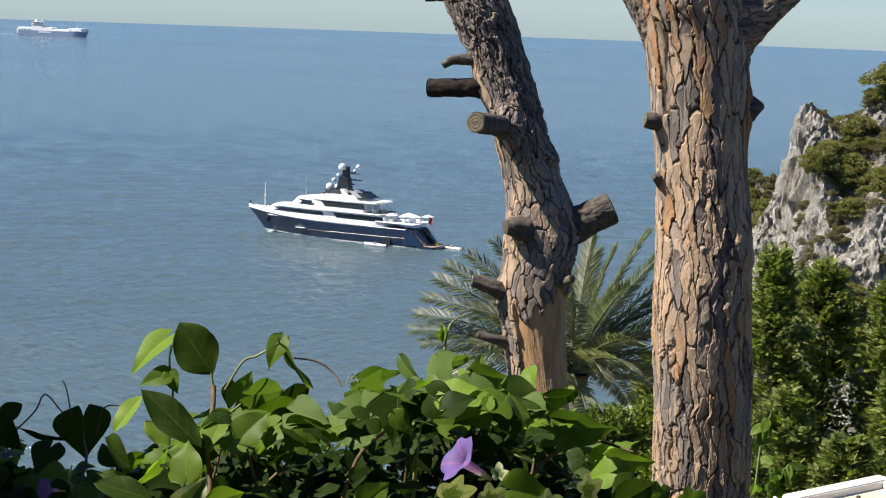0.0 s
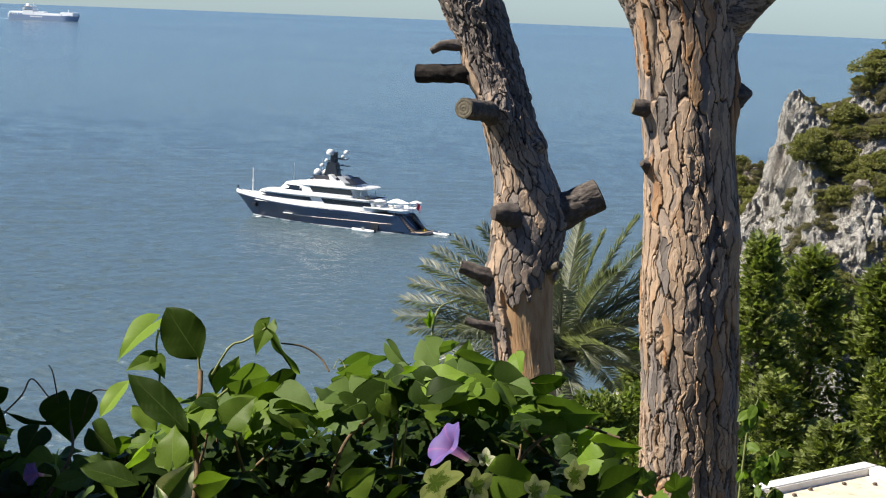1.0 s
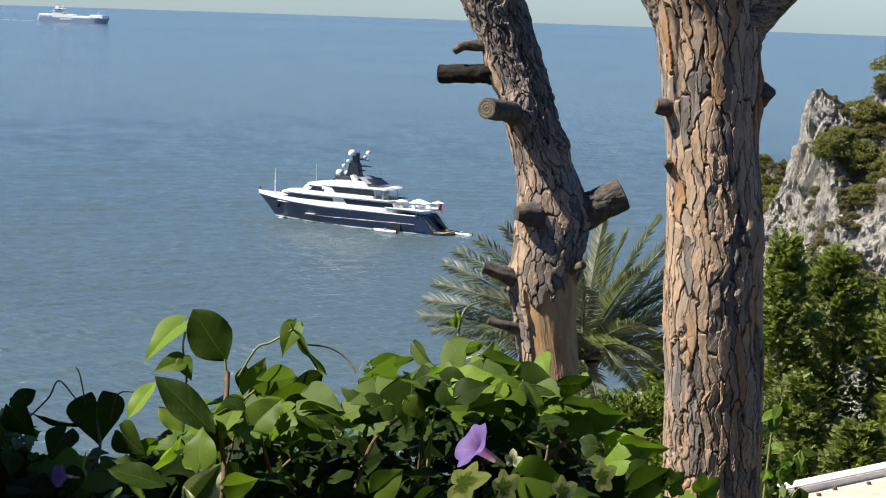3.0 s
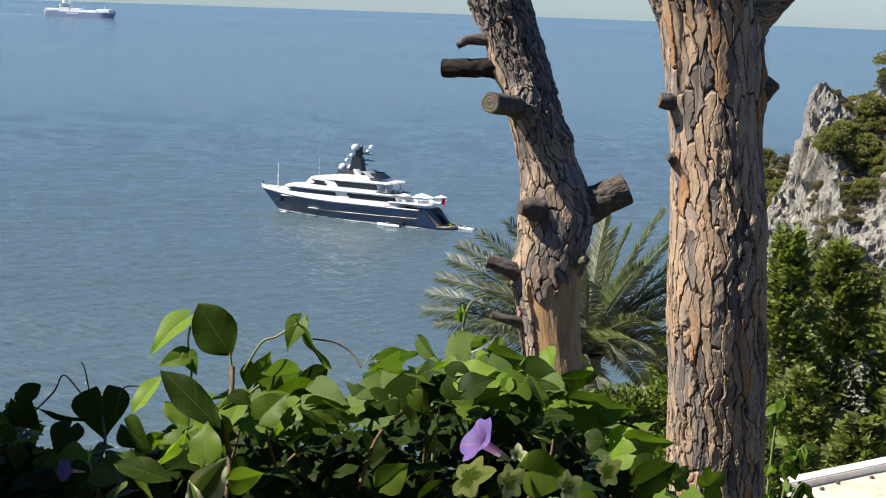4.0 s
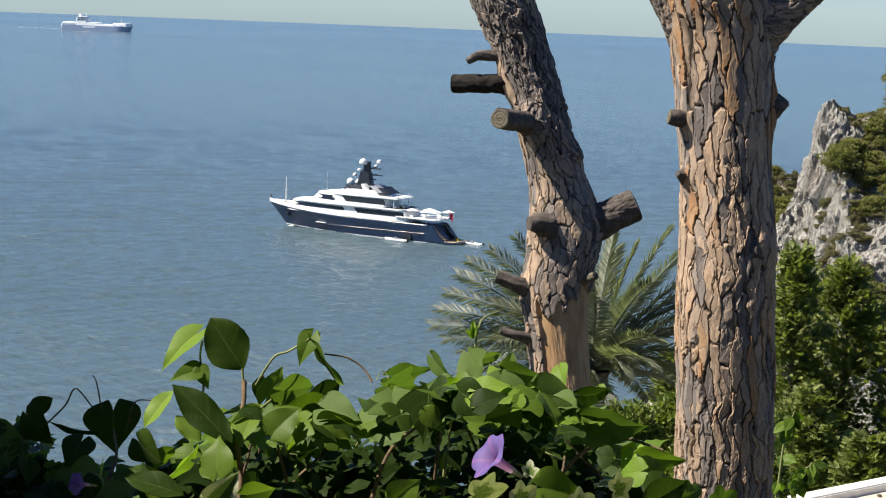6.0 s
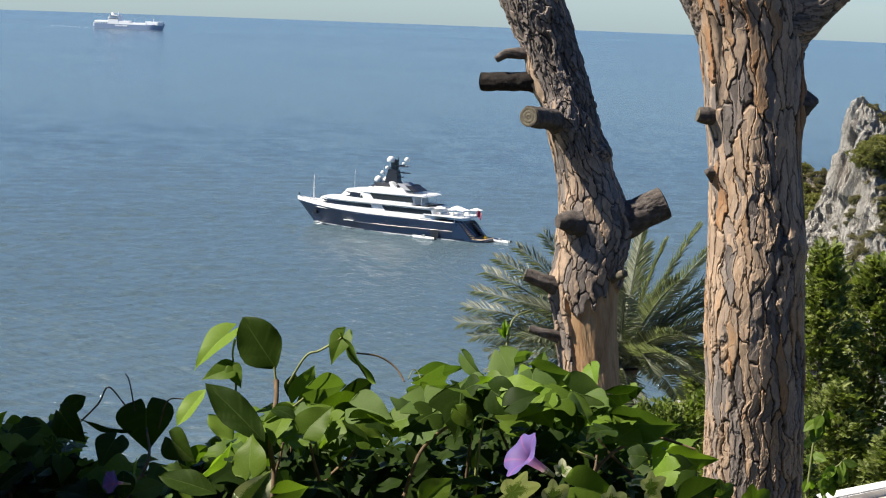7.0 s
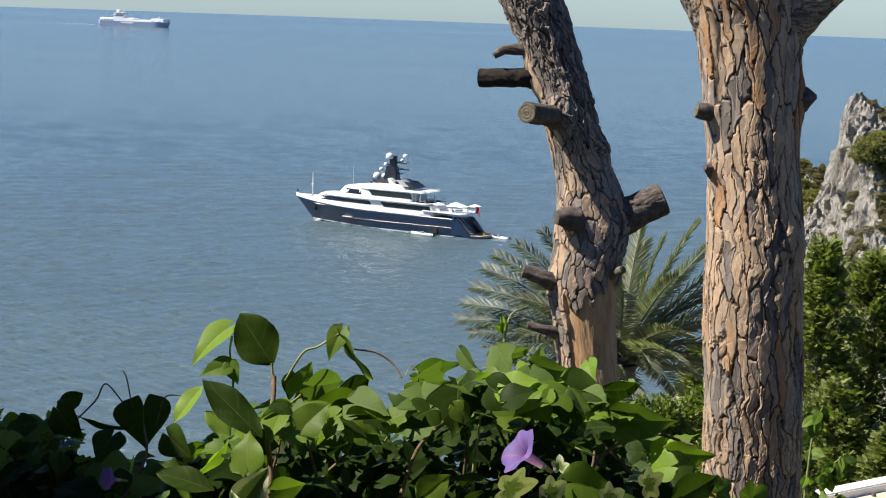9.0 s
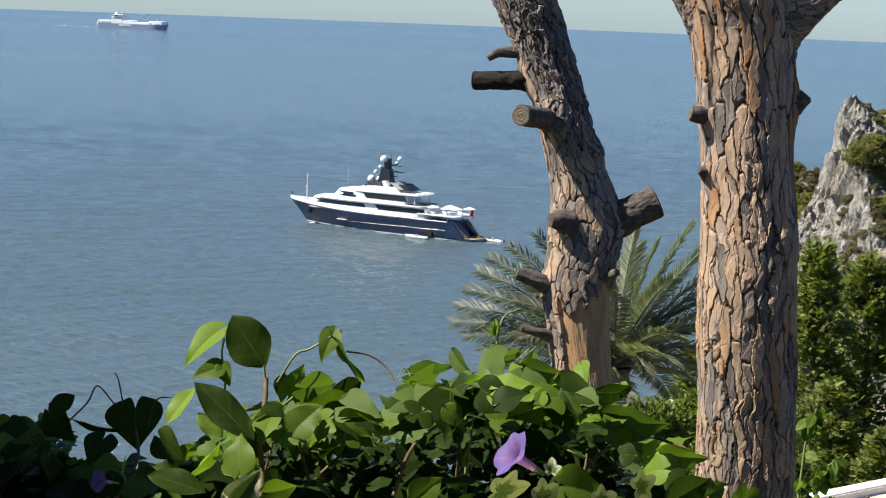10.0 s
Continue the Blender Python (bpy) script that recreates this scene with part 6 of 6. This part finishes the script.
    vine([(-0.1202, 2.2331, 89.3556, 0.0029), (-0.0961, 2.2918, 89.4154, 0.0026), (-0.0398, 2.3469, 89.4496, 0.0022), (0.0189, 2.3719, 89.4847, 0.0019)], 'woody')
    vine([(0.0958, 2.2322, 89.3491, 0.0029), (0.1393, 2.2909, 89.4093, 0.0026), (0.1994, 2.3245, 89.4333, 0.0022), (0.2572, 2.3033, 89.4256, 0.0015)], 'woody')
    vine([(-0.4996, 2.3263, 89.2993, 0.0030), (-0.4743, 2.3843, 89.3543, 0.0023), (-0.4911, 2.4588, 89.3826, 0.0016)], 'woody')


TOP_X = (-0.75, -0.626, -0.568, -0.522, -0.485, -0.457, -0.420, -0.391, -0.355, -0.318, -0.275, -0.238, -0.186, -0.157, -0.128, -0.070, -0.012, 0.062, 0.114, 0.166, 0.211, 0.257, 0.294, 0.332, 0.376, 0.60)
TOP_Z = (89.46, 89.447, 89.446, 89.395, 89.395, 89.410, 89.405, 89.43, 89.448, 89.455, 89.462, 89.463, 89.458, 89.46, 89.465, 89.488, 89.508, 89.506, 89.490, 89.470, 89.440, 89.405, 89.375, 89.350, 89.335, 89.28)


def hedge_top(x, y):
    """The hedge's upper edge; deeper into it the edge keeps below the line of sight."""
    z = float(np.interp(x * 2.3 / y, TOP_X, TOP_Z))
    return 90 - (90 - z) * y / 2.3


def in_hollow(x, y, z):
    """The dark opening under the hedge's leafy roof."""
    xs, zs = x * 2.2 / y, 90 - (90 - z) * 2.2 / y
    return ((xs - 0.02) / 0.20) ** 2 + ((zs - 89.435) / 0.035) ** 2 < 1 or ((xs + 0.20) / 0.10) ** 2 + ((zs - 89.425) / 0.025) ** 2 < 1


def random_turn(rng, up=0.7):
    za = Vector((rng.gauss(-0.1, 0.5), rng.gauss(-0.40, 0.5), abs(rng.gauss(up, 0.35)) + 0.1)).normalized()
    ya = Vector((rng.gauss(0, 1), rng.gauss(-0.3, 0.6), rng.gauss(-0.35, 0.5)))
    ya = (ya - za * ya.dot(za)).normalized()
    return Matrix((ya.cross(za), ya, za)).transposed().to_4x4()


def hedge_filling():
    rng = random.Random(31)
    # leaves that show one by one; deeper ones mostly take the shade-dark colour
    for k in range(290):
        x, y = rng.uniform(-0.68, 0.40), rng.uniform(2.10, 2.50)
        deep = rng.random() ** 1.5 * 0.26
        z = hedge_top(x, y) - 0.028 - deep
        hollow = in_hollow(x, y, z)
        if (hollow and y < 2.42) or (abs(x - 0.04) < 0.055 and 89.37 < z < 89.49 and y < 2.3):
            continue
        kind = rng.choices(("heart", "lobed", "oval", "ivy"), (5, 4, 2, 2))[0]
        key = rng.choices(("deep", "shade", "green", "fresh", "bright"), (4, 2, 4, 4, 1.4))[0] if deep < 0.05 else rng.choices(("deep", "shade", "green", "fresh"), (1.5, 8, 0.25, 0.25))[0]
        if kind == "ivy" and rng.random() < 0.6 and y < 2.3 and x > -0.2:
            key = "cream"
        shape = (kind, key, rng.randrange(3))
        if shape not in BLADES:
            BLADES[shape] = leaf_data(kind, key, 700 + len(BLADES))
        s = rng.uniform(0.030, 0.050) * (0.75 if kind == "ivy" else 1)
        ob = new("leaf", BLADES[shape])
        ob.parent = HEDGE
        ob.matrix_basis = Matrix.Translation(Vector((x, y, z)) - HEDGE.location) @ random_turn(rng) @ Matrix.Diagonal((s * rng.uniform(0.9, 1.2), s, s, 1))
    # a lit fringe of ivy low in front
    for k in range(46):
        x, y = rng.uniform(-0.20, 0.36), rng.uniform(1.98, 2.14)
        z = 90 - (90 - 89.365) * y / 2.1 - rng.uniform(0.0, 0.06) + (0.024 if 0.05 < x < 0.25 else 0.0)
        kind, key = rng.choice((("ivy", "cream"), ("ivy", "fresh"), ("ivy", "green"), ("heart", "fresh")))
        shape = (kind, key, rng.randrange(3))
        if shape not in BLADES:
            BLADES[shape] = leaf_data(kind, key, 700 + len(BLADES))
        s = rng.uniform(0.032, 0.05)
        ob = new("leaf", BLADES[shape])
        ob.parent = HEDGE
        ob.matrix_basis = Matrix.Translation(Vector((x, y, z)) - HEDGE.location) @ random_turn(rng, 0.9) @ Matrix.Diagonal((s, s, s, 1))
    # small leaves that roof the hedge over
    for k in range(150):
        x, y = rng.uniform(-0.34, 0.24), rng.uniform(2.20, 2.55)
        z = hedge_top(x, y) - rng.uniform(0.0, 0.022)
        kind, key = rng.choice(("lobed", "heart", "lobed")), rng.choices(("green", "fresh", "deep", "bright"), (4, 3, 2, 1))[0]
        shape = (kind, key, rng.randrange(3))
        if shape not in BLADES:
            BLADES[shape] = leaf_data(kind, key, 700 + len(BLADES))
        s = rng.uniform(0.030, 0.050)
        ob = new("leaf", BLADES[shape])
        ob.parent = HEDGE
        ob.matrix_basis = Matrix.Translation(Vector((x, y, z)) - HEDGE.location) @ random_turn(rng, 1.2) @ Matrix.Diagonal((s * 1.05, s, s, 1))
    # the mass of leaves behind and below them, its inner shade put into the colour
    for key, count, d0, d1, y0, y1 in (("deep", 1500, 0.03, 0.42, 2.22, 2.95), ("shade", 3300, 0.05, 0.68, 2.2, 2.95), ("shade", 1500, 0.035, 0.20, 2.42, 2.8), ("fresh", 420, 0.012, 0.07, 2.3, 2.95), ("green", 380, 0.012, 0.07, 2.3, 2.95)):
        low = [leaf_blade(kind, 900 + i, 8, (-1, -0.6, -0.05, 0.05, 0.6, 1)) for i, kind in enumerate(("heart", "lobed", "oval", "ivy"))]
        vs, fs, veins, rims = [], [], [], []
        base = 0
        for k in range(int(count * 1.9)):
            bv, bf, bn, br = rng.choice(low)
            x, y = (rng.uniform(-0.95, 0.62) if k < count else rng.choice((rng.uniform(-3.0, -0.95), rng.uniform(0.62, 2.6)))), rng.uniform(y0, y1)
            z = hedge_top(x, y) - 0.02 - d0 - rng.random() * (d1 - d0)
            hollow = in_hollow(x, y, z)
            # only the dark leaf colours fill the hollow, deepening its shade
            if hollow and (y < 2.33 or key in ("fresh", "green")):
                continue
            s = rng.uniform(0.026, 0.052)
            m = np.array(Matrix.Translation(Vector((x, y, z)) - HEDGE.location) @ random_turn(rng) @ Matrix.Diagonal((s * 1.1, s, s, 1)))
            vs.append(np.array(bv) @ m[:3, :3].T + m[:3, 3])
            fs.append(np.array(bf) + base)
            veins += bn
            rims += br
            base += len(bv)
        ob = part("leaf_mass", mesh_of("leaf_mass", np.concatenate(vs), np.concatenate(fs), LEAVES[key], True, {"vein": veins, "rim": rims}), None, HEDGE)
        tagged(ob, kind="stuff")
    # twigs inside
    for k in range(46):
        x, y = rng.uniform(-0.7, 0.42), rng.uniform(2.25, 2.7)
        z = hedge_top(x, y) - 0.05
        vine([(x + rng.gauss(0, 0.05), y + 0.03, z - rng.uniform(0.3, 0.6), 0.0040), (x + rng.gauss(0, 0.03), y, z - 0.12, 0.003), (x, y, z, 0.0016)], rng.choice(("woody", "woody", "green")))


def flower_part(foot, throat, size, seed):
    """A trumpet flower: tube, flared star-ribbed limb, pale foot."""
    petal = Nodes("violet petal")
    c = petal.ramp(petal.attr("flare"), (0.0, (0.66, 0.58, 0.60)), (0.22, (0.50, 0.24, 0.42)), (0.55, (0.24, 0.14, 0.39)), (1.0, (0.165, 0.125, 0.38)))
    c = petal.mix(petal.attr("star"), c, (0.36, 0.15, 0.40))
    mat = petal.done(c, 0.6, 0, 0.3)
    t = petal.tree.nodes.new("ShaderNodeBsdfTranslucent")
    petal.link(c, t.inputs[0])
    mx = petal.tree.nodes.new("ShaderNodeMixShader")
    mx.inputs[0].default_value = 0.4
    petal.link(petal.bsdf.outputs[0], mx.inputs[1])
    petal.link(t.outputs[0], mx.inputs[2])
    petal.link(mx.outputs[0], petal.tree.nodes["Material Output"].inputs[0])
    foot, throat = Vector(foot), Vector(throat)
    axis = (throat - foot).normalized()
    rot = np.array(rotation_to(axis))
    n, rows = 60, 22
    v, flare, star = [], [], []
    for i in range(rows):
        u = i / (rows - 1)
        for j in range(n):
            a = 2 * math.pi * j / n
            r = size * (0.085 + 0.11 * u + 0.44 * max(0, (u - 0.45) / 0.55) ** 1.5)
            lobe = 1 + (0.07 * math.cos(5 * a) + 0.04 * math.sin(8 * a + seed)) * max(0, u - 0.6) * 2.5
            h = size * (0.95 * math.sin(min(1, u * 1.05) * 1.35) + 0.03 * math.cos(5 * a + 1) * max(0, u - 0.7) * 3 - 0.07 * max(0, u - 0.78) * 4 * (0.5 + 0.5 * math.sin(3 * a + seed)))
            p = rot @ np.array((r * lobe * math.cos(a), r * lobe * math.sin(a), h)) + np.array(foot - HEDGE.location)
            v.append(p)
            flare.append(u)
            star.append(max(0, math.cos(5 * a)) ** 14 * 0.8 * min(1, u * 1.6))
    ob = part("flower", mesh_of("flower", np.array(v), grid_faces(rows, n, True), mat, True, {"flare": flare, "star": star}), None, HEDGE, "violet morning glory trumpet")
    part("calyx", rod(foot - HEDGE.location - axis * 0.012, foot - HEDGE.location + axis * 0.004, size * 0.05, size * 0.10), STEM["green"], ob)


def bud_part(at, seed):
    rng = random.Random(seed)
    for k in range(6):
        a = Vector(at)
        d = Vector((rng.gauss(0, 0.5), rng.gauss(0, 0.3), 1)).normalized()
        leaf("oval", a, a + d * rng.uniform(0.016, 0.026), rng.uniform(-60, 60), 0.45, "bright")


hedge_leaves()
hedge_filling()
flower_part((0.0580, 2.100, 89.4420), (0.018, 2.085, 89.470), 0.046, 1)
flower_part((-0.444, 2.070, 89.412), (-0.466, 2.045, 89.421), 0.021, 2)
bud_part((0.004, 2.39, 89.545), 3)


# ---- climbing shoot beside the upright pine ----
def build_shoot():
    base = float(hill_height(np.array(1.45), np.array(8.0)))
    t = thing("climbing_shoot", "slender shoot with drooping glossy bright leaves", "shrub", (1.45, 8.0, base))
    h = 88.20 - base
    lines = [[(0.0, 0, 0, 0.012), (-0.02, 0, h * 0.6, 0.009), (0.02, 0.02, h - 0.2, 0.006), (0.065, 0.03, h, 0.003)], [(0.0, 0, h * 0.6, 0.008), (0.08, -0.02, h - 0.38, 0.006), (0.15, -0.02, h - 0.22, 0.003)],
             [(-0.01, 0, h * 0.7, 0.006), (0.14, 0, h - 0.42, 0.005), (0.24, 0, h - 0.52, 0.003)]]
    for k, pts in enumerate(lines):
        me, end, rot = limb_mesh(smooth_line(pts), 400 + k, 8, rough=0.1, material=STEM["green"], step=0.02)
        part("stem", me, None, t)
    rng = random.Random(12)
    for k in range(64):
        pts = smooth_line(lines[rng.choices((0, 1, 2), (5, 3, 2))[0]])
        p = Vector(rng.choice(pts[len(pts) // 2:])[:3])
        key = rng.choices(("fresh", "bright", "deep", "green"), (4, 2, 2, 2))[0]
        shape = ("oval", key, rng.randrange(3))
        if shape not in BLADES:
            BLADES[shape] = leaf_data("oval", key, 700 + len(BLADES))
        s = rng.uniform(0.055, 0.095)
        ya = Vector((rng.gauss(0, 0.6), rng.gauss(-0.2, 0.4), -0.9 + rng.gauss(0, 0.4))).normalized()
        xa = ya.cross(Vector((-0.3 + rng.gauss(0, 0.4), -1, 0.3))).normalized()
        ob = new("leaf", BLADES[shape])
        ob.parent = t
        ob.matrix_basis = Matrix.Translation(p) @ Matrix((xa, ya, xa.cross(ya))).transposed().to_4x4() @ Matrix.Diagonal((s * 0.75, s, s, 1))


build_shoot()


# ---- what moves ----
def motions():
    walk(FERRY, [(0, pose(-730, 3348.0, 0, 0, 0, -13.0)), (10, pose(-660, 3332.8, 0, 0, 0, -13.0))])


motions()
